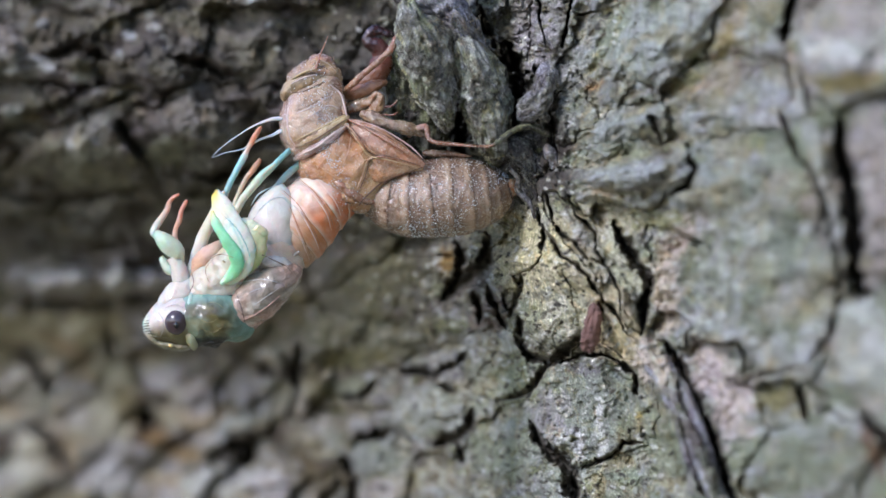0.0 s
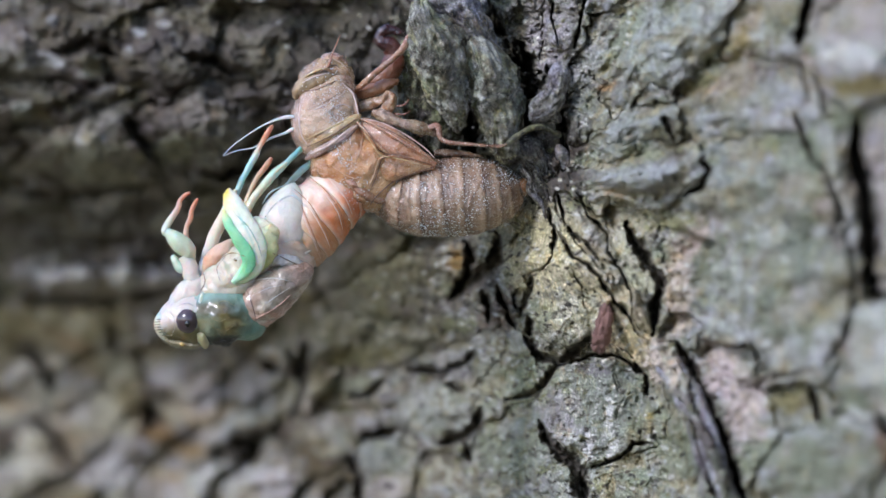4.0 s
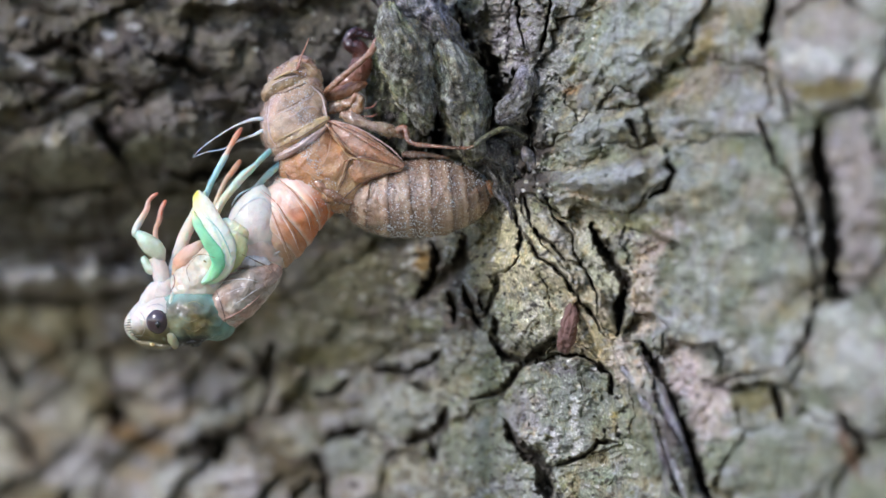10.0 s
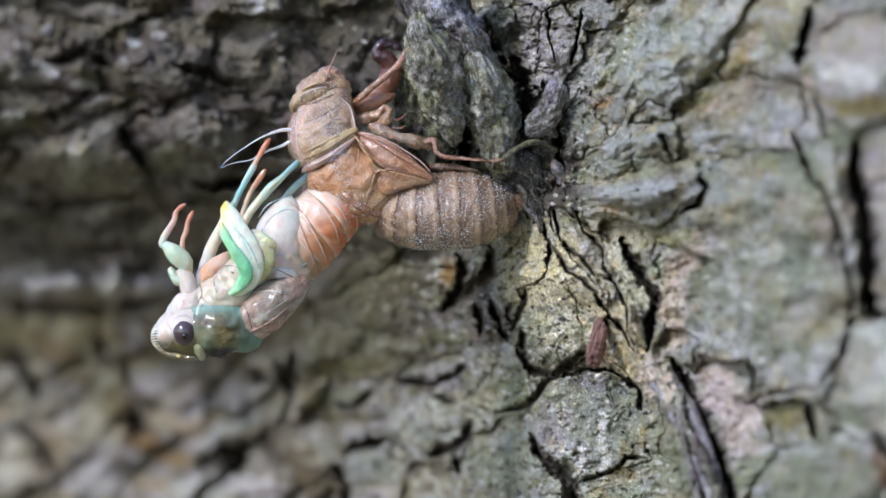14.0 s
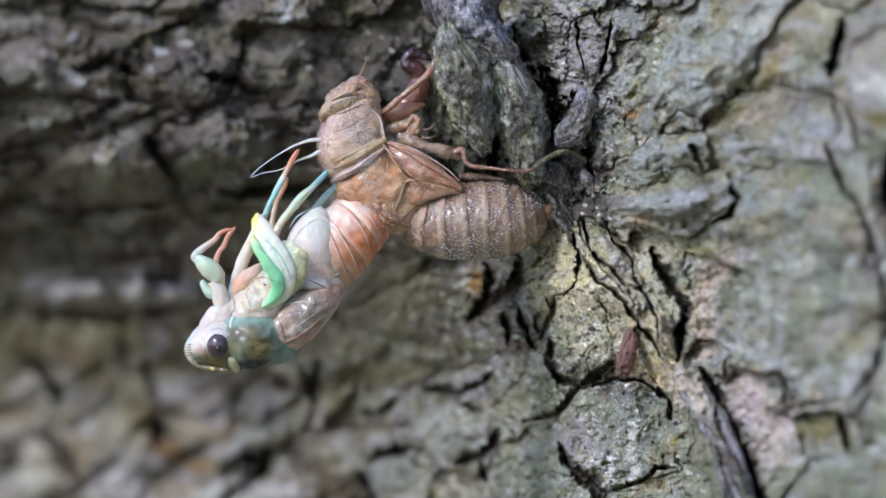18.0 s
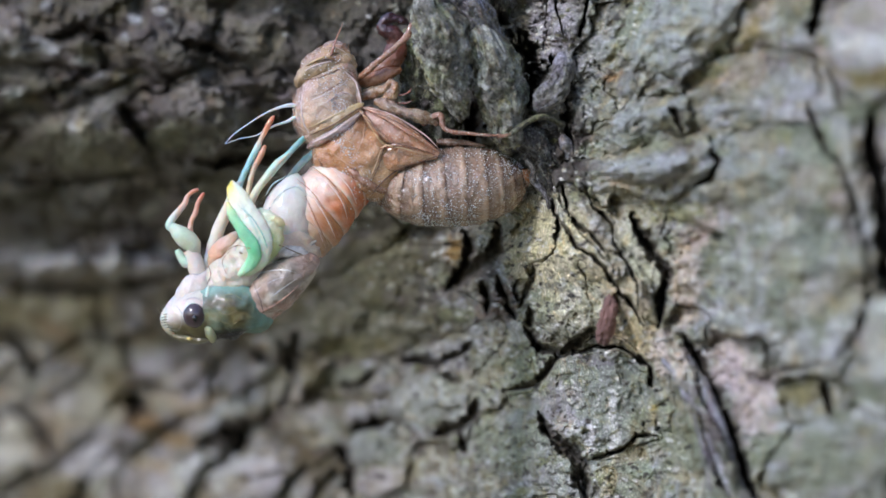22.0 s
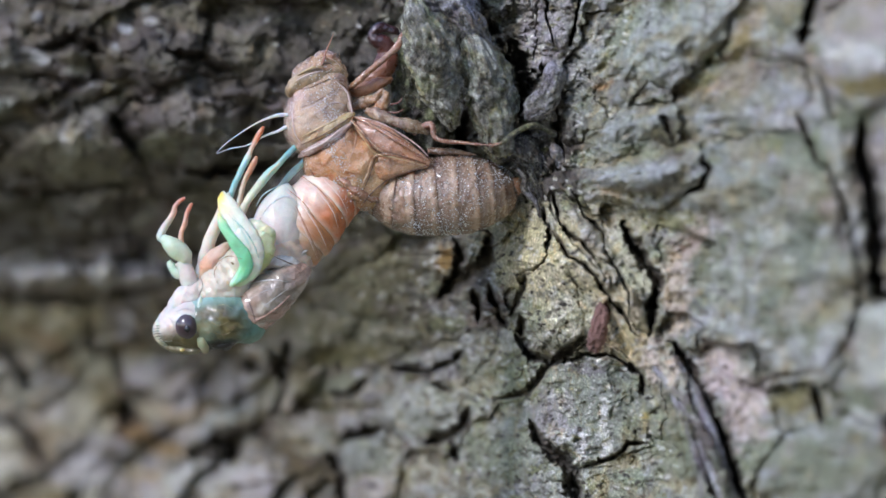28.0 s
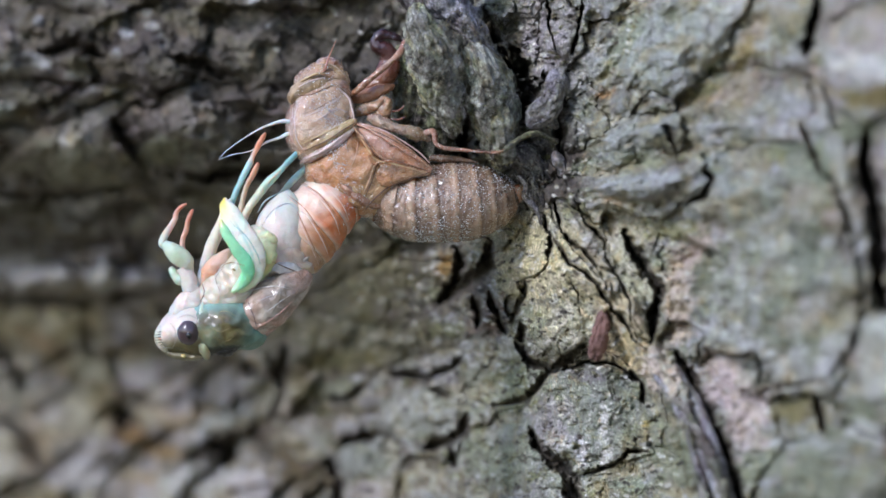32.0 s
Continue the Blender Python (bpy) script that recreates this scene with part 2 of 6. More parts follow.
def loft(rows, tint, origin, rings=48, around=36, rough=0.0, grain=14.0, seed=1, crease=0.0, ribs=0, rib=0.0, square=1.0, mat=None, name="skin", wave=None, paint=None, coat=None):
    """A body along rows of u, v, w, half width, half depth. tint(s, a) gives the pigment along and around it."""
    r = spline(rows, rings)
    r[:, 3:] = np.maximum(r[:, 3:], 0.25)
    c = r[:, :3]
    tan = np.gradient(c, axis=0)
    tan /= np.linalg.norm(tan, axis=1)[:, None] + 1e-9
    deep = np.array([0, 0, 1.0]) - tan * tan[:, 2:3]
    deep /= np.linalg.norm(deep, axis=1)[:, None] + 1e-9
    side = np.cross(tan, deep)
    ang = np.linspace(0, 2 * math.pi, around, endpoint=False)
    s = np.linspace(0, 1, rings)
    ca, sa = np.cos(ang), np.sin(ang)
    ca, sa = np.sign(ca) * np.abs(ca) ** square, np.sign(sa) * np.abs(sa) ** square
    S, A = np.meshgrid(s, ang, indexing="ij")
    swell = np.ones_like(S)
    if ribs:
        ph = (S * ribs) % 1.0
        swell *= 1 + rib * (ease(ph, 0, 0.55) - ease(ph, 0.72, 1.0) - 0.4)
    if wave is not None:
        swell *= 1 + wave(S, A)
    pts = c[:, None] + swell[..., None] * (r[:, 3][:, None, None] * ca[None, :, None] * side[:, None] + r[:, 4][:, None, None] * sa[None, :, None] * deep[:, None])
    if rough:
        k = fbm(pts[..., 0] + pts[..., 2] * 0.7, pts[..., 1] - pts[..., 2] * 0.6, grain, 4, seed, 0.55)
        if crease:
            fold = 1 - 2 * np.abs(fbm(pts[..., 0] + pts[..., 2] * 0.5, pts[..., 1] - pts[..., 2] * 0.5, grain * 1.8, 3, seed + 50))
            k = k + crease * fold
        k = k + 0.25 * fbm(pts[..., 0] - pts[..., 2] * 0.6, pts[..., 1] + pts[..., 2] * 0.7, grain * 0.3, 2, seed + 70)
        pts = pts + (k * rough)[..., None] * ((pts - c[:, None]) / (np.linalg.norm(pts - c[:, None], axis=2)[..., None] + 1e-6))
    flat = pts.reshape(-1, 3)
    verts = [at(*p) - origin for p in flat] + [at(*c[0]) - origin, at(*c[-1]) - origin]
    i, j = np.meshgrid(np.arange(rings - 1), np.arange(around), indexing="ij")
    j2 = (j + 1) % around
    faces = np.stack([i * around + j, i * around + j2, (i + 1) * around + j2, (i + 1) * around + j], -1).reshape(-1, 4).tolist()
    n = rings * around
    faces += [[n, (q + 1) % around, q] for q in range(around)]
    faces += [[n + 1, n - around + q, n - around + (q + 1) % around] for q in range(around)]
    if paint is not None:
        skin = paint(S, A).reshape(-1, 3)
        cols = np.concatenate([skin, skin[:1], skin[-1:]])
    else:
        cols = np.array([tint(a, b) for a, b in zip(S.ravel(), A.ravel())] + [tint(0, 0), tint(1, 0)])
    over = None
    if coat is not None:
        over = coat(S, A).reshape(-1, 4)
        over = np.concatenate([over, over[:1], over[-1:]])
    return mesh_of(name, verts, faces, mat, cols, coat=over)


def plain(*c):
    return lambda s, a: c


def blend(*stops):
    """Pigment along the length: stops of (place, colour)."""
    xs = [p for p, _ in stops]
    cs = np.array([c for _, c in stops], float)
    return lambda s, a: tuple(np.interp(s, xs, cs[:, k]) for k in range(3))


def skin_of(ob):
    """The outer surface of a thing, to lay fine lines on."""
    verts, faces = [], []
    for o in ob.children_recursive:
        off, up = o.location.copy(), o.parent
        while up is not None:
            off, up = off + up.location, up.parent
        n = len(verts)
        verts += [v.co + off for v in o.data.vertices]
        faces += [[i + n for i in p.vertices] for p in o.data.polygons]
    return BVHTree.FromPolygons(verts, faces)


def line_on(tree, name, way, r, colour, parent, origin, mat, lift=0.4):
    """A fine ridge or seam that follows the surface under its way of sight lines."""
    long = sum(math.dist(p, q) for p, q in zip(way, way[1:]))
    pts = spline(way, max(6, int(long / 4)))
    hits = [tree.ray_cast(HOME, (at(u, v) - HOME).normalized()) for u, v in pts]
    depths = [(REACH - h[0].y) / UNIT for h in hits if h[0] is not None]
    deep = []
    for h in hits:
        deep.append((REACH - h[0].y) / UNIT if h[0] is not None else (deep[-1] if deep else depths[0]))
    d = np.convolve(np.pad(deep, 1, mode="edge"), np.ones(3) / 3, mode="valid")
    d = np.clip(d, np.array(deep) - 0.3, np.array(deep) + 1.5)
    thin = np.sin(np.linspace(0.12, math.pi - 0.12, len(pts))) ** 0.5
    rows = [(u, v, w + lift, r * f, r * f) for (u, v), w, f in zip(pts, d, thin)]
    me = loft(rows, plain(*colour), origin, rings=len(rows) * 2, around=8, rough=0.25 * r, grain=5, mat=mat, name=name)
    return part(name, me, parent)


# ---- the tree ----
def trunk_depth(u, v):
    """How far the trunk's mean surface lies along each sight line."""
    d = REACH - 0.004 - 0.00014 * np.maximum(u - 960, 0) + 0.020 * ease(-u, -975, -690)
    slope = 0.000055 + 0.000135 * ease(v, 80, 720)
    d = d + slope * np.maximum(960 - u, 0) + 0.014 * ease(v, 450, 760) * ease(-u, -1280, -1080)
    return d


PLATES = []
CRACKS = []
STAINS = []


def plate(u, v, a, b, turn=0.0, rise=1.0, tilt=0.0):
    """One bark plate: its middle, half length, half width, turn in degrees and rise in mm."""
    PLATES.append((u, v, a, b, turn, rise, tilt))


def crack(way, wide, deep):
    CRACKS.append((way, wide, deep))


def stain(kind, u, v, a, b, turn=0.0, full=1.0):
    """kind 0: tan inner bark, 1: pale pinkish bark, 2: dark bark and painted shade, 3: pale lichen crust."""
    STAINS.append((kind, u, v, a, b, turn, full))


COATS = []


def coat(colour, u, v, a, b, turn=0.0, full=0.85):
    """A patch of lichen, moss or bare bark in one colour; some carry painted shade."""
    COATS.append((colour, u, v, a, b, turn, full))


# weathered side of the trunk
plate(1160, 60, 190, 85, -38, 3.0)
plate(1090, 235, 105, 32, -14, 3.0)
plate(1110, 315, 118, 42, -10, 5.0, 0.4)
plate(1290, 175, 110, 75, -20, 2.0)
plate(1340, 470, 165, 235, -8, 6.0, 0.2)
plate(1445, 330, 30, 190, -14, 5.0)
plate(1505, 90, 95, 85, 10, 6.0)
plate(1560, 330, 60, 150, -6, 5.0)
plate(1560, 660, 95, 125, 0, 6.0)
plate(1430, 820, 150, 75, 4, 5.0)
plate(1380, 715, 50, 45, 0, 2.0)
plate(1225, 440, 55, 70, 30, 1.5)
plate(1290, 620, 90, 60, 50, 1.5)
plate(1330, 40, 80, 90, 20, 1.5)
plate(1680, 200, 90, 120, 0, 4.0)
plate(1690, 500, 80, 120, 0, 4.0)
plate(1640, 860, 110, 90, 0, 4.0)
# the fold
plate(1105, 430, 26, 75, -32, 2.0)
plate(1020, 410, 30, 70, -25, 1.5)
plate(955, 512, 70, 122, -8, 3.2)
plate(1095, 530, 24, 70, -20, 1.5)
plate(1090, 600, 50, 40, 20, 0.5)
plate(1150, 640, 50, 32, 40, 1.5)
plate(1030, 725, 122, 100, 12, 3.2, 0.3)
plate(1110, 850, 100, 70, -10, 3.0)
plate(1205, 760, 26, 130, -24, 3.5)
plate(1300, 760, 60, 110, -20, 2.0)
plate(905, 810, 95, 62, -8, 3.0)
plate(960, 60, 38, 80, 4, 4.0)
plate(905, 45, 26, 70, 0, 2.0)
plate(1000, 190, 40, 70, 10, 2.0)
plate(880, 640, 70, 40, -24, 2.0)
# left side of the trunk, running back
plate(738, 725, 84, 58, -4, 3.5, 0.5)
plate(800, 645, 100, 34, -16, 2.5)
plate(640, 805, 44, 46, 0, 3.5)
plate(560, 760, 120, 34, -16, 3.0)
plate(640, 690, 90, 30, -10, 2.0)
plate(690, 590, 110, 40, -14, 2.5)
plate(800, 850, 80, 50, -10, 2.5)
plate(690, 500, 110, 55, -20, 2.0)
plate(540, 590, 110, 50, -10, 2.5)
plate(120, 262, 100, 68, 4, 5.0, 0.5)
plate(312, 225, 92, 66, -8, 4.5, 0.5)
plate(60, 75, 130, 50, 4, 4.5)
plate(250, 80, 110, 55, -6, 3.5)
plate(450, 90, 110, 60, 4, 0.8)
plate(620, 60, 90, 60, -6, 0.5)
plate(130, 490, 150, 30, 4, 5.0, 1.0)
plate(350, 395, 150, 40, 2, 2.0)
plate(420, 470, 110, 30, 0, 2.0)
plate(60, 400, 120, 34, 0, 2.0)
plate(600, 440, 90, 50, 10, 1.5)

crack([(1083, 396), (1113, 455), (1143, 497), (1128, 545), (1122, 586)], 10, 12)
crack([(1172, 614), (1198, 650), (1226, 712), (1246, 756), (1262, 812), (1292, 900)], 12, 12)
crack([(1204, 768), (1222, 822), (1246, 890)], 9, 10)
crack([(1092, 642), (1112, 668), (1118, 700)], 5, 7)
crack([(1178, 700), (1200, 740), (1208, 770)], 4, 4)
crack([(899, 592), (926, 628), (955, 643), (1000, 607), (1012, 597)], 10, 11)
crack([(955, 645), (917, 687), (863, 705)], 8, 9)
crack([(925, 745), (938, 771), (970, 800), (994, 830), (1003, 890)], 12, 13)
crack([(1018, 827), (1066, 806), (1092, 780), (1125, 780)], 4, 7)
crack([(1110, 700), (1110, 663), (1066, 634), (1012, 628), (960, 645)], 4, 7)
crack([(925, 362), (945, 374), (953, 400), (951, 444)], 4, 7)
crack([(964, 345), (972, 394), (986, 412), (1012, 426), (1032, 458)], 4, 7)
crack([(954, 402), (974, 434), (986, 452), (1008, 462), (1022, 478), (1040, 505), (1064, 540), (1080, 556), (1104, 592)], 4.2, 7)
crack([(1000, 340), (1016, 380), (1036, 400), (1048, 412), (1051, 440), (1068, 480), (1086, 522), (1092, 562)], 2.8, 5)
crack([(905, 486), (930, 470), (944, 458), (952, 446)], 2, 3)
crack([(988, 478), (1000, 505), (1004, 542)], 1.6, 3)
crack([(1040, 455), (1062, 470), (1074, 500)], 2, 3)
crack([(911, 480), (899, 532), (880, 560)], 4, 5)
crack([(855, 415), (850, 455), (815, 492), (765, 525)], 13, 12)
crack([(828, 510), (838, 545), (836, 570)], 7, 11)
crack([(856, 505), (866, 545), (880, 578)], 6, 10)
crack([(792, 425), (806, 455), (796, 490), (766, 522)], 11, 14)
crack([(822, 722), (808, 750), (780, 772), (745, 782)], 11, 12)
crack([(786, 772), (802, 808)], 8, 9)
crack([(690, 655), (750, 656), (790, 640), (806, 618)], 8, 10)
crack([(752, 672), (786, 690)], 6, 8)
crack([(902, 556), (908, 592)], 8, 10)
crack([(372, 782), (415, 778), (408, 812)], 20, 14)
crack([(512, 600), (500, 655)], 13, 11)
crack([(212, 722), (248, 742)], 17, 12)
crack([(580, 700), (620, 690), (650, 668)], 7, 8)
crack([(430, 640), (470, 660)], 10, 8)
crack([(60, 690), (40, 640), (0, 610)], 12, 9)
crack([(90, 820), (60, 760), (10, 735)], 12, 9)
crack([(600, 772), (640, 760), (668, 758)], 11, 11)
crack([(575, 800), (600, 840), (605, 890)], 11, 10)
crack([(480, 620), (505, 680), (480, 735)], 9, 8)
crack([(888, 80), (902, 130), (905, 170), (900, 225)], 17, 24)
crack([(842, 0), (856, 50), (880, 100)], 8, 14)
crack([(800, 130), (798, 190), (804, 240), (806, 290)], 18, 18)
crack([(945, -10), (952, 30), (962, 80)], 2.6, 6)
crack([(1008, -10), (1002, 30), (990, 85)], 4, 8)
crack([(940, 120), (962, 150), (968, 230), (975, 300)], 9, 12)
crack([(1410, -20), (1403, 20), (1391, 80)], 10, 12)
crack([(1491, 226), (1488, 276), (1509, 368), (1514, 440), (1522, 530)], 15, 15)
crack([(1515, 505), (1550, 530)], 11, 14)
crack([(1378, 200), (1395, 240), (1414, 287)], 6, 4.5)
crack([(1422, 155), (1434, 218)], 4, 6)
crack([(1425, 290), (1468, 390), (1490, 500), (1478, 590), (1430, 655)], 6, 5)
crack([(1430, 655), (1380, 662), (1330, 672), (1300, 690)], 4, 4)
crack([(1195, 560), (1215, 620), (1280, 670), (1340, 700)], 3, 1.5)
crack([(1410, 680), (1426, 745)], 7, 8)
crack([(1525, 735), (1580, 815)], 8, 9)
crack([(1216, 280), (1228, 303), (1214, 332), (1185, 348)], 7, 9)
crack([(1148, 212), (1168, 245)], 8, 7)
crack([(0, 342), (90, 338), (170, 330)], 11, 6)
crack([(330, 306), (420, 296), (520, 302)], 12, 7)
crack([(196, 200), (216, 250), (240, 285)], 10, 6)
crack([(300, 440), (400, 446), (520, 440)], 8, 4)
crack([(0, 420), (120, 418), (220, 424)], 7, 4)
crack([(0, 530), (150, 528), (300, 505)], 9, 5)
crack([(70, 84), (130, 78), (180, 96)], 13, 7)
crack([(290, 92), (350, 104), (400, 130)], 11, 6)
crack([(215, 240), (232, 262)], 14, 5)
crack([(380, 770), (350, 795), (420, 800)], 14, 8)
crack([(215, 715), (245, 745)], 14, 6)

stain(0, 950, 480, 90, 80, 0, 0.85)
stain(0, 1085, 600, 60, 60, 30, 0.95)
stain(0, 1020, 440, 120, 100, 20, 1.0)
stain(0, 1110, 610, 70, 50, 30, 1.0)
stain(0, 785, 470, 60, 46, -20, 0.8)
stain(3, 990, 430, 80, 60, 40, 0.55)
stain(3, 1085, 480, 34, 80, -30, 0.6)
stain(3, 985, 560, 44, 40, 0, 0.4)
stain(3, 1180, 420, 50, 60, 0, 0.45)
stain(0, 1110, 520, 40, 90, -20, 0.55)
stain(0, 785, 455, 26, 34, 0, 1.0)
stain(0, 1240, 150, 60, 20, -30, 0.8)
stain(0, 1490, 170, 60, 22, 0, 0.6)
stain(0, 1050, 155, 22, 16, 0, 0.8)
stain(0, 240, 760, 60, 34, 20, 0.8)
stain(0, 80, 620, 160, 80, 10, 0.55)
stain(0, 400, 640, 160, 60, -10, 0.4)
stain(0, 620, 850, 200, 40, -10, 0.35)
stain(0, 1180, 30, 120, 40, -38, 0.3)
stain(1, 1290, 130, 70, 45, -30, 0.9)
stain(1, 1360, 180, 80, 70, 0, 0.3)
stain(1, 1230, 430, 50, 60, 0, 0.7)
stain(1, 1290, 640, 70, 80, 20, 0.9)
stain(1, 1510, 100, 110, 110, 0, 0.85)
stain(1, 1550, 360, 60, 170, 0, 0.9)
stain(1, 1560, 640, 90, 110, 0, 0.6)
stain(1, 1170, 640, 60, 50, 30, 0.7)
stain(1, 130, 492, 160, 26, 4, 0.9)
stain(1, 60, 105, 60, 16, 10, 1.0)
stain(0, 200, 700, 260, 120, 0, 0.6)
# Below the shell (v 420 to 600): moss brown with shade put into it.
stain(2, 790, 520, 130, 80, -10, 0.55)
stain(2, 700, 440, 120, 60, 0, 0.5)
# Upper left, darkened by colour; more such patches follow.
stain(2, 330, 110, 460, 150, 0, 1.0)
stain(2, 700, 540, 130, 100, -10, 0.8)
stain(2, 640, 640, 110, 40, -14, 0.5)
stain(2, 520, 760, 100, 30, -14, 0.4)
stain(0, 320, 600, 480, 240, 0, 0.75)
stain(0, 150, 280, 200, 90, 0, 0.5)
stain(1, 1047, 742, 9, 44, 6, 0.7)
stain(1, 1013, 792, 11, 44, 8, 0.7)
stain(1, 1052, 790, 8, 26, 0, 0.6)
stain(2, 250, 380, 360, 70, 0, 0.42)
# Behind the shell, between the knobs and in the crotch: darkened by colour.
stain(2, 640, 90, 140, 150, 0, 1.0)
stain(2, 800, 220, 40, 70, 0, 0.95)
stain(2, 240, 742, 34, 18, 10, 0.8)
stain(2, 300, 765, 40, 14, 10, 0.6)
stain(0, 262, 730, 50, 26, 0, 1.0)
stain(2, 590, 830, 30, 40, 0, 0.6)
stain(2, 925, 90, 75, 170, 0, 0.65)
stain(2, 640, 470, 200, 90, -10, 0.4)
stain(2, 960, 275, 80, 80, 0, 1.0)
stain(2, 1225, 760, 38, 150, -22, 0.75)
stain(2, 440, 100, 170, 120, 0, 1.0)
stain(3, 110, 478, 190, 26, 2, 1.0)
stain(3, 120, 560, 110, 22, 0, 0.5)
stain(0, 220, 700, 420, 160, -6, 0.95)
stain(3, 90, 660, 90, 30, -8, 0.5)
stain(3, 330, 700, 70, 22, -12, 0.45)
stain(3, 150, 800, 110, 36, 0, 0.5)
stain(3, 470, 640, 60, 20, -12, 0.45)
stain(3, 400, 830, 80, 24, -8, 0.45)
stain(3, 20, 560, 70, 20, 0, 0.5)
stain(3, 240, 580, 60, 18, 0, 0.4)
stain(2, 260, 60, 90, 50, 0, 0.9)
stain(2, 330, 640, 90, 30, -14, 0.3)
stain(2, 480, 700, 110, 24, -14, 0.35)
stain(1, 1215, 745, 20, 110, -22, 0.7)
stain(1, 1265, 700, 40, 70, -20, 0.85)
stain(0, 1150, 640, 70, 40, 40, 0.9)
stain(0, 1120, 735, 8, 7, 0, 1.0)
stain(0, 1370, 690, 60, 40, 0, 0.7)
stain(0, 1490, 640, 40, 60, 0, 0.6)
stain(0, 1120, 470, 40, 70, -30, 0.8)
stain(0, 830, 430, 26, 30, 0, 0.9)
# pale lichen crusts
for lu, lv, la, lb in ((62, 104, 26, 12), (30, 88, 16, 9), (98, 124, 20, 10), (8, 200, 20, 16), (66, 30, 16, 11), (254, 16, 12, 12), (262, 40, 12, 7), (214, 54, 16, 9), (346, 12, 16, 9), (215, 165, 14, 8), (120, 182, 16, 8), (20, 60, 14, 8), (320, 60, 12, 7), (440, 40, 12, 8), (395, 225, 14, 10), (1150, 60, 60, 18), (1250, 420, 40, 26), (1345, 380, 50, 60), (1500, 90, 50, 40), (1030, 700, 12, 36), (1560, 420, 40, 60), (640, 800, 18, 12), (760, 860, 30, 12)):
    stain(3, lu, lv, la, lb, 8, 0.9 if lu < 500 else 0.5)

# fold and strands
coat((0.90, 0.82, 0.54), 945, 450, 84, 66, 0, 0.95)
coat((0.90, 0.82, 0.58), 985, 525, 78, 66, 0, 0.95)
coat((0.95, 0.92, 0.76), 998, 560, 46, 58, 14, 1.0)
coat((0.34, 0.38, 0.29), 920, 566, 26, 44)
coat((0.27, 0.26, 0.22), 955, 522, 26, 9, 6)
coat((0.50, 0.50, 0.42), 955, 600, 40, 26)
coat((0.86, 0.84, 0.66), 1086, 455, 32, 84, -32, 1.0)
coat((0.90, 0.78, 0.58), 1075, 540, 30, 64, -28, 1.0)
coat((0.76, 0.62, 0.53), 1205, 430, 50, 48)
coat((0.46, 0.45, 0.22), 1150, 392, 66, 20)
coat((0.90, 0.77, 0.66), 1170, 520, 30, 74, 0, 1.0)
coat((0.92, 0.78, 0.50), 1092, 608, 50, 38, 30, 1.0)
coat((0.94, 0.82, 0.72), 1142, 640, 52, 32, 30, 1.0)
coat((0.82, 0.69, 0.66), 1272, 690, 42, 88, -25)
# ridges above
coat((0.45, 0.44, 0.46), 1116, 322, 104, 32, -10)
coat((0.29, 0.33, 0.19), 1060, 268, 90, 14, -16)
coat((0.36, 0.37, 0.30), 1090, 232, 96, 20, -14)
coat((0.54, 0.32, 0.15), 1047, 152, 19, 14)
coat((0.46, 0.40, 0.18), 1060, 100, 50, 12, -45)
coat((0.42, 0.46, 0.36), 1130, 60, 110, 60, -40)
coat((0.52, 0.54, 0.50), 1000, 140, 26, 60, 10)
coat((0.68, 0.70, 0.66), 1255, 62, 84, 13, -50)
coat((0.64, 0.50, 0.41), 1270, 140, 58, 38, -35)
coat((0.42, 0.33, 0.14), 1214, 150, 42, 13, -35)
coat((0.42, 0.33, 0.14), 1285, 80, 16, 34, 20)
coat((0.62, 0.63, 0.66), 1370, 170, 40, 26, 30)
# the round plate and what lies round it
coat((0.43, 0.46, 0.37), 1345, 480, 138, 190, -8, 0.55)
coat((0.32, 0.36, 0.26), 1300, 340, 60, 26, -20)
coat((0.32, 0.35, 0.27), 1390, 430, 30, 60, 10)
coat((0.70, 0.71, 0.70), 1350, 620, 60, 26, -10)
coat((0.34, 0.37, 0.29), 1330, 540, 24, 50, 8)
coat((0.66, 0.66, 0.66), 1400, 520, 20, 40, 10)
coat((0.36, 0.41, 0.26), 1380, 262, 60, 46)
coat((0.30, 0.33, 0.24), 1235, 450, 24, 46, 40)
coat((0.70, 0.71, 0.68), 1277, 495, 9, 38)
coat((0.68, 0.70, 0.68), 1250, 578, 36, 15)
coat((0.65, 0.66, 0.69), 1300, 592, 20, 16)
coat((0.60, 0.62, 0.58), 1326, 412, 52, 13, -12)
coat((0.70, 0.71, 0.68), 1440, 600, 22, 60, 24)
coat((0.68, 0.68, 0.62), 1456, 330, 18, 160, -13)
coat((0.78, 0.77, 0.74), 1476, 410, 10, 60, -12)
coat((0.26, 0.22, 0.19), 1456, 420, 10, 44, -8)
coat((0.74, 0.75, 0.75), 1425, 625, 14, 40, 35)
coat((0.68, 0.66, 0.70), 1222, 215, 30, 24, 40)
coat((0.66, 0.67, 0.68), 1262, 262, 34, 10, -30)
coat((0.74, 0.74, 0.76), 1223, 563, 10, 9)
coat((0.74, 0.74, 0.76), 1272, 560, 13, 9)
coat((0.72, 0.73, 0.70), 1424, 410, 13, 14)
coat((0.72, 0.73, 0.70), 1420, 477, 12, 12)
coat((0.66, 0.66, 0.62), 1308, 492, 8, 40, 6)
coat((0.28, 0.30, 0.25), 1405, 490, 26, 16, -20)
coat((0.26, 0.27, 0.23), 1366, 390, 12, 18)
coat((0.52, 0.46, 0.34), 1372, 330, 34, 18, -20)
coat((0.58, 0.60, 0.48), 1352, 470, 22, 22)
coat((0.30, 0.26, 0.20), 1330, 668, 50, 10, -12)
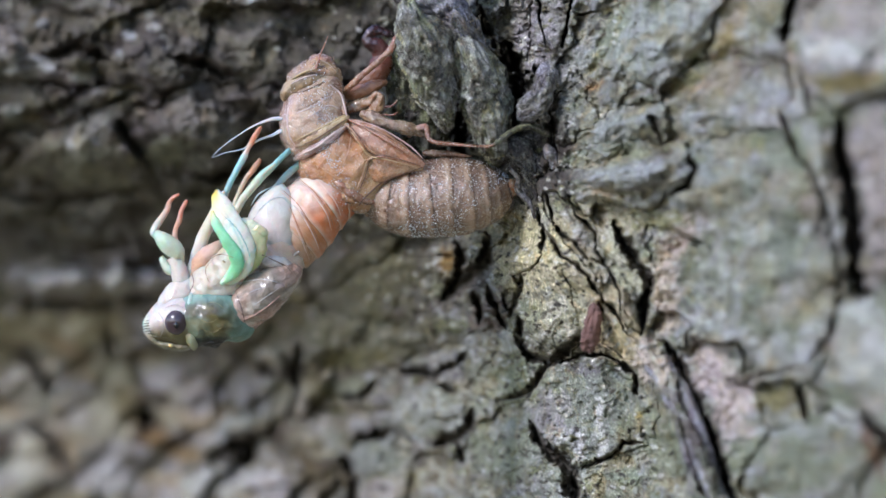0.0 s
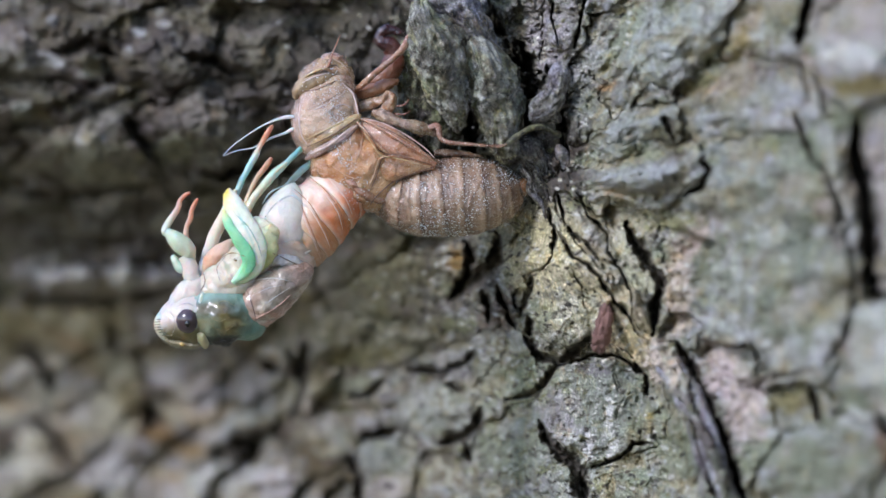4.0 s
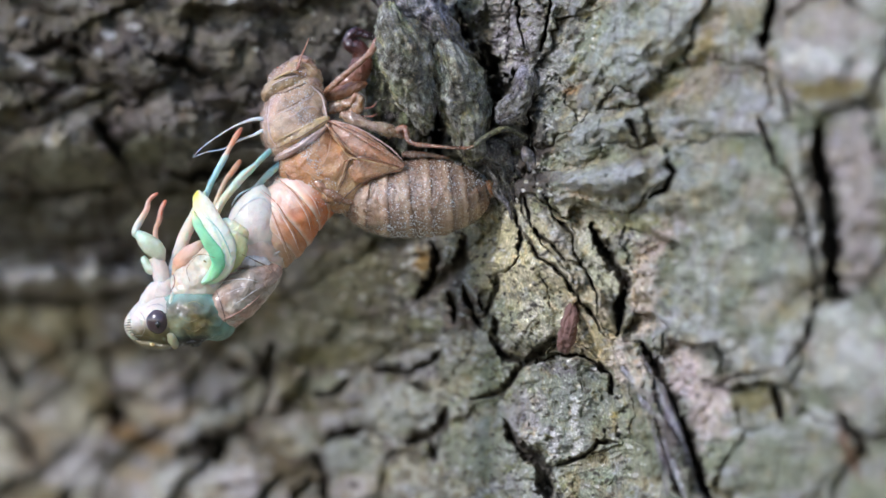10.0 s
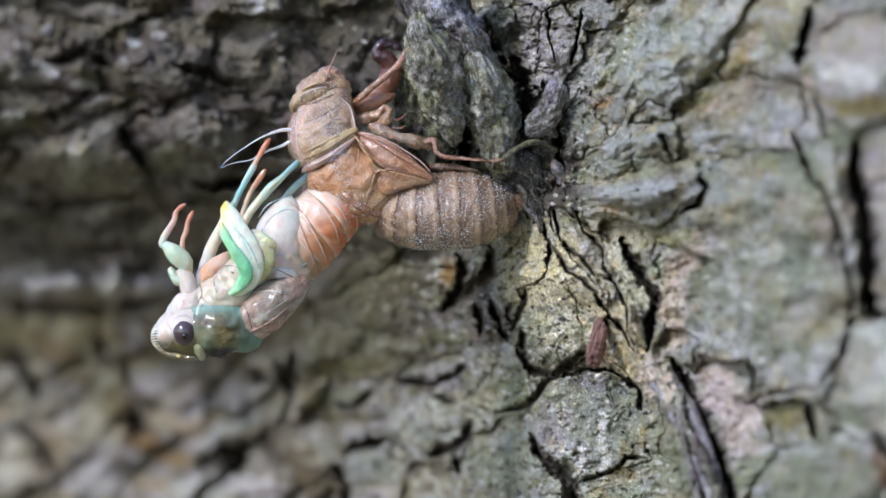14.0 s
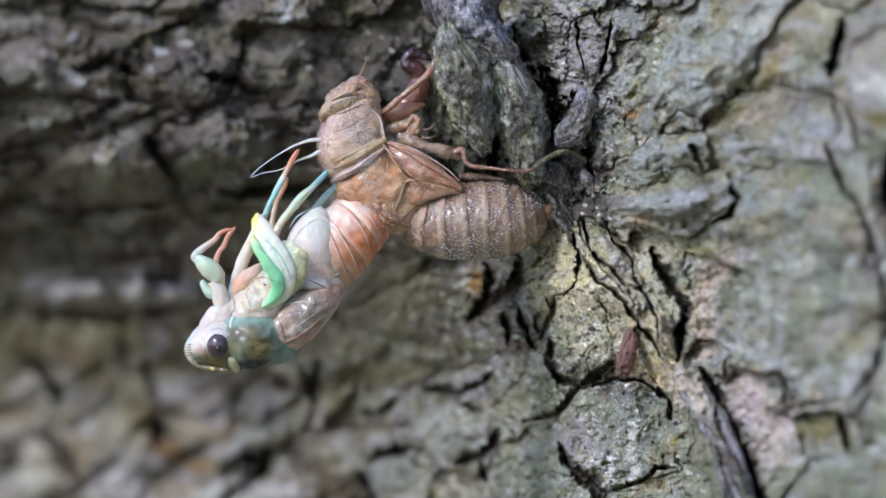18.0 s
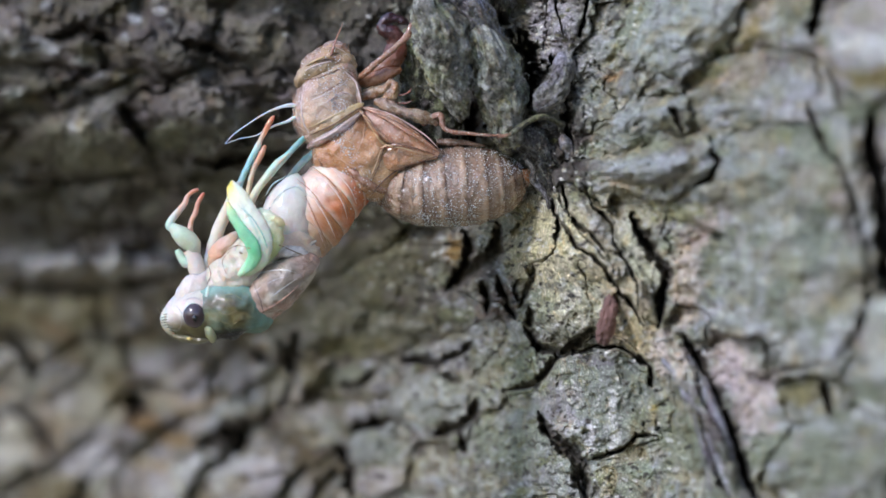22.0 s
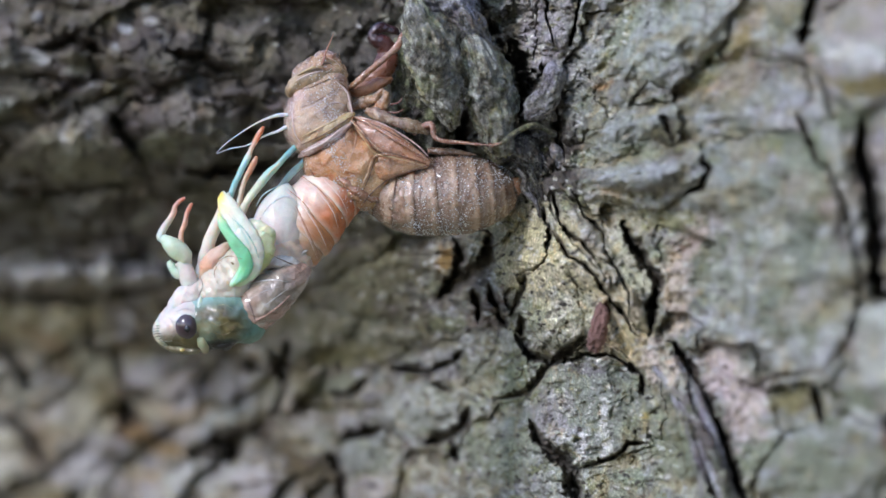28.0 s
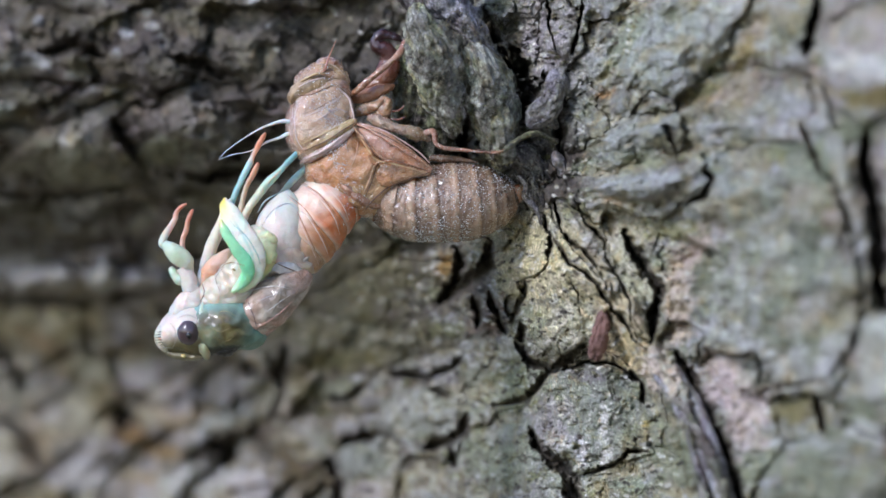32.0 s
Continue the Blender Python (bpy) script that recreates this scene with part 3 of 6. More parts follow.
coat((0.62, 0.56, 0.52), 1480, 60, 80, 70)
coat((0.92, 0.91, 0.88), 1505, 108, 84, 24, 5, 1.0)
coat((0.46, 0.38, 0.17), 1500, 156, 72, 20, 0, 1.0)
coat((0.66, 0.58, 0.56), 1556, 350, 42, 150)
coat((0.72, 0.73, 0.67), 1550, 640, 76, 100)
coat((0.80, 0.80, 0.78), 1510, 745, 60, 18, 15)
coat((0.40, 0.43, 0.33), 1420, 830, 130, 58)
coat((0.62, 0.64, 0.62), 1390, 764, 82, 12)
coat((0.36, 0.32, 0.14), 1372, 704, 42, 32)
coat((0.24, 0.13, 0.08), 1545, 805, 13, 60, -20)
# plates below
coat((0.40, 0.43, 0.38), 1015, 720, 92, 80)
coat((0.48, 0.45, 0.48), 955, 722, 36, 52)
coat((0.58, 0.57, 0.60), 975, 765, 40, 9, -12)
coat((0.30, 0.28, 0.31), 1020, 648, 40, 14, 6)
coat((0.98, 0.98, 0.97), 1047, 735, 10, 36, 6, 1.0)
coat((0.96, 0.96, 0.98), 1010, 790, 11, 40, 8, 1.0)
coat((0.98, 0.98, 0.97), 1053, 790, 10, 28, 4, 1.0)
coat((0.40, 0.43, 0.30), 1160, 790, 40, 60, -20)
coat((0.60, 0.48, 0.16), 1120, 735, 8, 7)
coat((0.43, 0.46, 0.31), 900, 690, 62, 34, -20)
coat((0.43, 0.46, 0.33), 868, 800, 62, 44)
coat((0.62, 0.64, 0.60), 985, 845, 40, 40)
coat((0.47, 0.48, 0.44), 730, 722, 76, 46)
coat((0.62, 0.63, 0.60), 786, 758, 34, 18, -35)
coat((0.52, 0.50, 0.52), 745, 640, 60, 20, -14)
coat((0.42, 0.44, 0.40), 640, 800, 40, 44)
coat((0.64, 0.57, 0.57), 650, 862, 44, 26)
coat((0.40, 0.36, 0.18), 620, 620, 90, 24, -10)
coat((0.55, 0.33, 0.10), 776, 460, 15, 30, 8)
# left side; the first four patches darken the upper left and the crotch
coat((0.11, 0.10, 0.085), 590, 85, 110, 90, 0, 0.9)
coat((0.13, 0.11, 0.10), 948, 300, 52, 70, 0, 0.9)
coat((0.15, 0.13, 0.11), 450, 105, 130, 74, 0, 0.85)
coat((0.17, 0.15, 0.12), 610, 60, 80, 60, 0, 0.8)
coat((0.56, 0.52, 0.54), 948, 60, 44, 70, 0, 0.8)
coat((0.60, 0.58, 0.58), 990, 130, 24, 60, 8, 0.7)
# Olive-brown bark below the shell, its shadows put into the colour.
coat((0.24, 0.22, 0.13), 640, 480, 120, 56, -10, 0.8)
coat((0.28, 0.26, 0.16), 560, 566, 130, 40, -10, 0.8)
coat((0.32, 0.30, 0.20), 700, 590, 90, 36, -12, 0.7)
coat((0.30, 0.20, 0.17), 850, 545, 34, 40, 0, 0.8)
coat((0.46, 0.24, 0.09), 235, 748, 36, 22, 20)
coat((0.48, 0.32, 0.14), 275, 778, 66, 18, 28)
coat((0.84, 0.76, 0.54), 70, 572, 150, 40, 0, 1.0)
coat((0.66, 0.46, 0.26), 85, 600, 50, 16, 25)
coat((0.84, 0.78, 0.70), 30, 650, 60, 34, -30, 1.0)
coat((0.80, 0.76, 0.76), 110, 700, 50, 26, -50, 0.9)
coat((0.76, 0.72, 0.60), 20, 800, 40, 60, 10, 0.9)
coat((0.78, 0.74, 0.76), 160, 830, 60, 30, 0, 0.9)
coat((0.70, 0.70, 0.66), 330, 850, 50, 26, 10, 0.9)
coat((0.72, 0.66, 0.66), 255, 660, 40, 22, -20, 0.9)
coat((0.55, 0.57, 0.55), 400, 730, 60, 20, -20, 0.9)
coat((0.74, 0.68, 0.70), 450, 850, 40, 30, 0, 0.8)
coat((0.85, 0.87, 0.90), 62, 102, 32, 9, 28, 1.0)
coat((0.84, 0.85, 0.86), 8, 112, 24, 9, 0, 1.0)
coat((0.78, 0.78, 0.74), 130, 128, 22, 9, 10)
coat((0.62, 0.66, 0.58), 6, 190, 18, 20, 30)
coat((0.42, 0.40, 0.30), 130, 285, 90, 44, 6)
coat((0.40, 0.40, 0.28), 275, 262, 50, 26, -10)
coat((0.36, 0.32, 0.29), 320, 190, 60, 34, -10)
# Ledge lumps: pale lilac bark, whitened further in place of direct light.
coat((0.78, 0.75, 0.78), 60, 490, 34, 32, 0, 1.0)
coat((0.82, 0.80, 0.82), 112, 486, 30, 32, 0, 1.0)
coat((0.84, 0.83, 0.80), 186, 482, 28, 32, 0, 1.0)
coat((0.80, 0.78, 0.80), 250, 486, 36, 32, 0, 1.0)

STEP = 1.8
gu, gv = np.meshgrid(np.arange(-170, 1741, STEP), np.arange(-150, 1031, STEP))
rows_n, cols_n = gu.shape
# scattered plates fill what is left
rng = random.Random(5)
for _ in range(1200):
    fu, fv = rng.uniform(-190, 1760), rng.uniform(-170, 1050)
    big = rng.uniform(26, 60)
    if all(((fu - p[0]) / (p[2] + big)) ** 2 + ((fv - p[1]) / (p[3] + big * 0.6)) ** 2 > 0.92 for p in PLATES):
        long = 1.75 if fu < 820 and fv < 440 else 1.4
        plate(fu, fv, big * long, big * 0.78 / long, rng.uniform(-60, 40) if fu < 600 and fv > 520 else rng.uniform(-24, 6), rng.uniform(1.5, 4.5), rng.uniform(0.3, 1.0))

shake_u, shake_v = fbm(gu, gv, 70, 4, 11), fbm(gu, gv, 70, 4, 21)
crisp_u, crisp_v = fbm(gu, gv, 15, 4, 12, 0.6), fbm(gu, gv, 15, 4, 22, 0.6)
warp_u = gu + 32 * shake_u + 8 * crisp_u
warp_v = gv + 28 * shake_v + 8 * crisp_v
best = np.full(gu.shape, 1e9)
second = np.full(gu.shape, 1e9)
label = np.zeros(gu.shape, int)
lean_of = np.zeros(gu.shape)
dome = np.zeros(gu.shape)
for k, (pu, pv, pa, pb, turn, rise, tilt) in enumerate(PLATES):
    c, s = math.cos(radians(turn)), math.sin(radians(turn))
    x, y = warp_u - pu, warp_v - pv
    lx, ly = (c * x + s * y) / pa, (-s * x + c * y) / pb
    q = np.sqrt(lx * lx + ly * ly)
    dist = (q - 1) * math.sqrt(pa * pb)
    near = dist < best
    second = np.where(near, best, np.minimum(second, dist))
    best = np.where(near, dist, best)
    label[near] = k
    dome = np.where(near, np.clip(1 - q * q, 0, 1), dome)
    lean_of = np.where(near, np.clip(0.6 * lx + 0.7 * ly, -1.3, 1.3) * (0.35 + tilt), lean_of)
gap = (second - best) / 2
rises = np.array([p[5] for p in PLATES])

ROPE = [(968, 335), (1012, 420), (1062, 505), (1098, 580), (1160, 650), (1205, 735), (1235, 850), (1250, 930)]
SWELLINGS = [(945, 465, 60, 50, 6), (960, 572, 60, 52, 4.5), (1120, 312, 110, 34, 6), (1010, 720, 90, 80, 2.5), (738, 715, 80, 50, 4), (130, 262, 100, 60, 6), (312, 225, 90, 60, 5), (150, 490, 190, 24, 4), (58, 492, 30, 20, 8), (114, 484, 26, 22, 11), (188, 482, 28, 26, 11), (256, 490, 36, 18, 8), (1500, 110, 80, 80, 5), (1085, 232, 100, 26, 4)]

# fissures: ragged, tapering, with one lifted lip
fissure = np.zeros(gu.shape)
lip = np.zeros(gu.shape)
ragged = 0.55 * fbm(gu, gv, 26, 3, 31) + 0.5 * fbm(gu, gv, 8, 2, 33)
cu, cv = gu + 7 * shake_u + 5 * crisp_u, gv + 7 * shake_v + 5 * crisp_v
for way, wide, deep in CRACKS:
    closest, along, hand = np.full(gu.shape, 1e9), np.zeros(gu.shape), np.zeros(gu.shape)
    steps = [math.hypot(q[0] - p[0], q[1] - p[1]) for p, q in zip(way, way[1:])]
    gone = 0.0
    for (ax, ay), (bx, by), step in zip(way, way[1:], steps):
        dx, dy = bx - ax, by - ay
        t = np.clip(((cu - ax) * dx + (cv - ay) * dy) / (step * step), 0, 1)
        d = np.hypot(cu - ax - t * dx, cv - ay - t * dy)
        near = d < closest
        closest = np.where(near, d, closest)
        along = np.where(near, (gone + t * step) / sum(steps), along)
        hand = np.where(near, np.sign((cu - ax) * dy - (cv - ay) * dx), hand)
        gone += step
    taper = ease(along, -0.12, 0.22) * ease(1 - along, -0.12, 0.22)
    span = np.maximum(wide * (0.25 + 0.95 * taper) * (1 + ragged), 0.4)
    fissure = np.maximum(fissure, 0.8 * deep * (0.35 + 0.65 * taper) * (1 - ease(closest, span * 0.1, span * 1.2)))
    lip = np.maximum(lip, (hand > 0) * np.exp(-((closest - span * 1.5) / (span * 1.3 + 3)) ** 2) * min(1.6, 0.14 * deep) * taper)

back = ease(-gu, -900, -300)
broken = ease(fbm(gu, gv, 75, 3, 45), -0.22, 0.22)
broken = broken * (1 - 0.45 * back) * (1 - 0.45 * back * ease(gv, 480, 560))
whole = np.exp(-((gu - 1020) / 125) ** 4 - ((gv - 470) / 125) ** 4)
joined = np.maximum(whole, 0.8 * np.exp(-((gu - 1030) / 160) ** 4 - ((gv - 740) / 150) ** 4))
broken = broken * (1 - 0.8 * joined) * (1 - 0.6 * ease(gu, 480, 640) * ease(-gu, -1300, -1180))
edge = 1 - (1 - ease(gap, 0.0, 4.0 + 12.0 * back)) * (0.2 - 0.15 * joined + 0.8 * broken)
relief = rises[label] * edge * (1.0 + 0.35 * fbm(gu, gv, 60, 3, 41) + 0.55 * dome) + edge * lean_of * (2.0 + 0.6 * back)
ledge = fbm(warp_u * 0.8, warp_v * 1.3, 46, 4, 51) * 3.4
ledge = np.floor(ledge) + ease(ledge - np.floor(ledge), 0.7, 0.95)
calm = (1 - 0.45 * ease(gu, 1150, 1300)) * (1 - 0.6 * whole)
relief = relief + calm * (0.8 * ledge + 1.3 * fbm(gu, gv, 52, 4, 61) + 3.0 * ease(gu, 1150, 1250) * fbm(gu, gv, 80, 3, 62) + 0.32 * fbm(gu, gv, 12, 3, 71) + 0.14 * fbm(gu, gv, 4.5, 2, 73))
# ribs fanning out from the fold, and strands flowing down it
ang, rad = np.arctan2(gv - 345, gu - 870), np.hypot(gv - 345, gu - 870)
fan = 1 - 2 * np.abs(fbm(ang * 190 + 6 * shake_u, rad * 0.22, 26, 3, 81))
relief = relief + 2.6 * fan * ease(gu, 985, 1060) * ease(-gv, -420, -330) * ease(-gu, -1420, -1250)
flow_x, flow_y = 0.86 * (gu - 1000) - 0.5 * (gv - 400), 0.5 * (gu - 1000) + 0.86 * (gv - 400)
strand = 1 - 2 * np.abs(fbm(flow_x + 9 * shake_u, flow_y * 0.16, 20, 3, 85))
fold = np.exp(-((flow_x + 10) / 75) ** 2) * ease(gv, 330, 390) * ease(-gv, -900, -620)
# the rope-like ridge of the fold, and swellings beside it
rope = np.full(gu.shape, 1e9)
for (ax, ay), (bx, by) in zip(ROPE, ROPE[1:]):
    t = np.clip(((cu - ax) * (bx - ax) + (cv - ay) * (by - ay)) / ((bx - ax) ** 2 + (by - ay) ** 2), 0, 1)
    rope = np.minimum(rope, np.hypot(cu - ax - t * (bx - ax), cv - ay - t * (by - ay)))
relief = relief + 8.0 * np.exp(-(rope / 34) ** 2)
for su, sv, sa, sb, up in SWELLINGS:
    relief = relief + up * np.exp(-((cu - su) / sa) ** 2 - ((cv - sv) / sb) ** 2)
relief = relief + 1.6 * strand * fold
relief = relief - fissure + lip - (1 - edge) * (0.6 + 0.8 * back) * (1 - 0.6 * ease(gu, 1040, 1160))
depth = trunk_depth(gu, gv) - relief * 0.001 * (1.0 + 0.25 * back)

masks = np.zeros((rows_n, cols_n, 4), np.float32)
crust = np.zeros(gu.shape)
def window(su, sv, reach):
    """The part of the grid within reach of a spot."""
    i0, i1 = int((sv - reach + 150) / STEP), int((sv + reach + 150) / STEP) + 2
    j0, j1 = int((su - reach + 170) / STEP), int((su + reach + 170) / STEP) + 2
    return slice(max(i0, 0), max(i1, 0)), slice(max(j0, 0), max(j1, 0))


def cover_of(su, sv, sa, sb, turn, size, seed, soft=0.45, rough=0.55):
    """Where a patch with a ragged rim lies, and how fully it covers."""
    w = window(su, sv, 1.7 * max(sa, sb))
    x, y = gu[w] - su, gv[w] - sv
    c, s = math.cos(radians(turn)), math.sin(radians(turn))
    q = np.sqrt(((c * x + s * y) / sa) ** 2 + ((-s * x + c * y) / sb) ** 2)
    q = q + rough * fbm(gu[w], gv[w], size, 4, seed)
    return w, 1 - ease(q, soft, 1.15)


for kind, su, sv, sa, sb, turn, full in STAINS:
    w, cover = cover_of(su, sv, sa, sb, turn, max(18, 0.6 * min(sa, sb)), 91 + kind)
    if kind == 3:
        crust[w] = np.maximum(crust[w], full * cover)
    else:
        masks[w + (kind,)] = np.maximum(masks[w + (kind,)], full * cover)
masks[..., 2] = np.maximum(masks[..., 2], np.clip((fbm(gu, gv, 55, 5, 101) - 0.16) * 2.6, 0, 0.7))
masks[..., 0] = np.maximum(masks[..., 0], np.clip((fbm(gu, gv, 40, 4, 111) - 0.22) * 2.6, 0, 0.75))
def softened(x, r):
    """A running mean over r cells each way, twice."""
    for axis in (0, 1, 0, 1):
        pad = [(r + 1, r) if k == axis else (0, 0) for k in (0, 1)]
        c = np.cumsum(np.pad(x, pad, mode="edge"), axis=axis)
        n = x.shape[axis]
        x = (np.take(c, range(2 * r + 1, 2 * r + 1 + n), axis=axis) - np.take(c, range(0, n), axis=axis)) / (2 * r + 1)
    return x


# grey lichen keeps to the raised faces; lower layers show olive and tan bark
lower = np.clip((softened(relief, 14) - relief) * 0.55 + 0.35 * fbm(gu, gv, 48, 4, 127), 0, 1)
masks[..., 0] = np.maximum(masks[..., 0], (0.6 + 0.25 * ease(gu, 980, 1060)) * lower * (1 - 0.4 * back))
rim = (0.25 + 0.75 * broken) * (1 - ease(gap, 1.5, 13.0)) * np.clip(0.55 + 0.9 * fbm(gu, gv, 30, 4, 121), 0, 1)
masks[..., 0] = np.maximum(masks[..., 0], 0.75 * rim)
# Plate gaps darken here and fissures below: crevice shade put into the mask.
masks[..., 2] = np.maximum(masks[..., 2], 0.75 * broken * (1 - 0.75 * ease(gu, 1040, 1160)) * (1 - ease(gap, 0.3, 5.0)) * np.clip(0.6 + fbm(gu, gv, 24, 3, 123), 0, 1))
masks[..., 2] *= 1 - 0.8 * whole
masks[..., 0] = np.maximum(masks[..., 0], whole * (0.75 + 0.25 * fbm(gu, gv, 30, 3, 131)).clip(0, 1))
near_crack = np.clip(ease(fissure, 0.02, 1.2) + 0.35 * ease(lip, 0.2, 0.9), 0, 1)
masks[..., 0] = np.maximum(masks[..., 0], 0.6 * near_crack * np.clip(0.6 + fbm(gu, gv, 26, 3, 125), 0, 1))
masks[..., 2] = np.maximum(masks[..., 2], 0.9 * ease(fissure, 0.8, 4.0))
for kind, size, full, seed in ((2, 34, 0.85, 151), (2, 17, 0.6, 157), (0, 40, 0.9, 153), (1, 30, 0.25, 155), (1, 15, 0.3, 159)):
    blotch = full * ease(fbm(gu * 0.8, gv * 1.25, size, 4, seed, 0.6), 0.03, 0.24) * ease(-gu, -960, -640)
    if kind == 0:
        blotch = np.maximum(blotch, 0.95 * ease(fbm(gu, gv * 1.2, 60, 4, 161), -0.2, 0.1) * ease(-gu, -860, -560) * ease(gv, 480, 580))
    masks[..., kind] = np.maximum(masks[..., kind], blotch)
crust = np.maximum(crust, 0.75 * ease(fbm(gu, gv, 22, 4, 141) + 0.13 * back * (ease(gv, 380, 480) - 0.45), 0.27, 0.40) * ease(fbm(gu, gv, 120, 2, 143), -0.1, 0.2)) * (1 - ease(fissure, 0.5, 2.0))
crust *= 1 - 0.5 * whole
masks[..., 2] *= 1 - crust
masks[..., 0] *= 1 - 0.8 * crust
masks[..., 3] = 1 - crust

# thin lichens, moss and bare patches in their own colours
DARK_LICHENS = ((0.30, 0.26, 0.22), (0.25, 0.22, 0.12), (0.39, 0.37, 0.34), (0.29, 0.24, 0.25), (0.12, 0.10, 0.085), (0.33, 0.31, 0.22), (0.18, 0.15, 0.10))
LOW_LICHENS = ((0.54, 0.50, 0.52), (0.62, 0.58, 0.45), (0.40, 0.33, 0.17), (0.44, 0.44, 0.36), (0.52, 0.39, 0.22), (0.16, 0.12, 0.07), (0.12, 0.09, 0.07), (0.72, 0.70, 0.66), (0.66, 0.58, 0.56), (0.26, 0.21, 0.10))
MIDDLE_LICHENS = ((0.40, 0.45, 0.33), (0.52, 0.54, 0.50), (0.36, 0.38, 0.18), (0.50, 0.47, 0.49), (0.60, 0.62, 0.54), (0.44, 0.48, 0.36))
FOLD_LICHENS = ((0.88, 0.80, 0.54), (0.86, 0.84, 0.70), (0.66, 0.52, 0.30), (0.76, 0.72, 0.54), (0.40, 0.30, 0.18))
WEATHERED_LICHENS = ((0.66, 0.66, 0.62), (0.48, 0.50, 0.43), (0.40, 0.44, 0.30), (0.68, 0.69, 0.66), (0.62, 0.54, 0.49), (0.53, 0.50, 0.53), (0.44, 0.37, 0.20), (0.32, 0.34, 0.24), (0.36, 0.38, 0.28))
LICHENS = {"dark_tone": DARK_LICHENS, "low": LOW_LICHENS, "middle": MIDDLE_LICHENS, "fold": FOLD_LICHENS, "weathered": WEATHERED_LICHENS}
spots = random.Random(77)
mottle = []
for _ in range(1500):
    u, v = spots.uniform(-160, 1730), spots.uniform(-140, 1020)
    where = "weathered" if u > 1130 else "fold" if abs(u - 1010) < 120 and abs(v - 490) < 130 else "dark_tone" if u < 680 and v < 470 else "low" if u < 560 else "middle"
    size = spots.uniform(16, 46) if where in ("dark_tone", "low") else spots.uniform(10, 40) if u > 1230 else spots.uniform(5, 24)
    mottle.append((spots.choice(LICHENS[where]), u, v, size * spots.uniform(1.0, 1.8), size * spots.uniform(0.6, 1.0), spots.uniform(-90, 90) if where == "low" else spots.uniform(-40, 20), spots.uniform(0.55, 0.95) if where in ("low", "weathered") else spots.uniform(0.35, 0.85)))
# Flecks: olive specks, plus glints and dark pits painted as white and black.
FLECKS = ((0.05, 0.04, 0.03), (0.10, 0.07, 0.05), (0.95, 0.95, 0.92), (0.30, 0.29, 0.14), (0.90, 0.89, 0.82), (0.06, 0.05, 0.045))
flecks = []
for _ in range(3600):
    u, v, size = spots.gauss(930, 190), spots.uniform(-60, 920), spots.uniform(1.5, 4.6)
    flecks.append((spots.choice(FLECKS), u, v, size * spots.uniform(1.0, 2.2), size * spots.uniform(0.6, 1.0), spots.uniform(-60, 40), spots.uniform(0.5, 1.0)))
skin = np.zeros((rows_n, cols_n, 4), np.float32)
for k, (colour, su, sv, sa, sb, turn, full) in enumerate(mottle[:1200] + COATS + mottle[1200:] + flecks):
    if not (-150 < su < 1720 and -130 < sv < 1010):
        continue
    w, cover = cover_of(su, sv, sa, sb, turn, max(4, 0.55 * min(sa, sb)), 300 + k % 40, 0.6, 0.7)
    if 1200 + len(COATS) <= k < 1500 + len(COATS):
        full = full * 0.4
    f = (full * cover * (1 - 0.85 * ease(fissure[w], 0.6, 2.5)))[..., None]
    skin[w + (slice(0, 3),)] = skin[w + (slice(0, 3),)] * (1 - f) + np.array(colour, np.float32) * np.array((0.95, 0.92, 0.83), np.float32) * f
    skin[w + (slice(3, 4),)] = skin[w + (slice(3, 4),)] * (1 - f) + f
# pale and mossy streaks along the ribs that fan out of the fold
fanned = ease(gu, 985, 1060) * ease(-gv, -430, -330) * ease(-gu, -1400, -1240)
for colour, f in (((0.30, 0.32, 0.17), ease(-fan, -0.15, 0.45)), ((0.54, 0.55, 0.49), ease(fan, 0.25, 0.7)), ((0.46, 0.36, 0.16), 0.7 * ease(fbm(ang * 190, rad * 0.3, 18, 3, 88), 0.12, 0.35))):
    f = (0.7 * f * fanned)[..., None]
    skin[..., :3] = skin[..., :3] * (1 - f) + np.array(colour) * f * np.maximum(skin[..., 3:], 0.3)
    skin[..., 3:] = np.maximum(skin[..., 3:], 0.3 * f)
skin[..., :3] /= np.maximum(skin[..., 3:], 1e-4)

TRUNK_AT = Vector((0.30, 0.69, 0.0))
tree = thing("tree_trunk", TRUNK_AT, "thick old tree trunk with flaking grey-green lichened bark", "tree")
home = np.array(HOME)
place = np.stack([(gu - 784) / FOCAL * depth, depth, 1.2 + (441 - gv) / FOCAL * depth], -1) - np.array(TRUNK_AT)
floor_depth = trunk_depth(gu, gv) + 0.028
under = np.stack([(gu - 784) / FOCAL * floor_depth, floor_depth, 1.2 + (441 - gv) / FOCAL * floor_depth], -1) - np.array(TRUNK_AT)


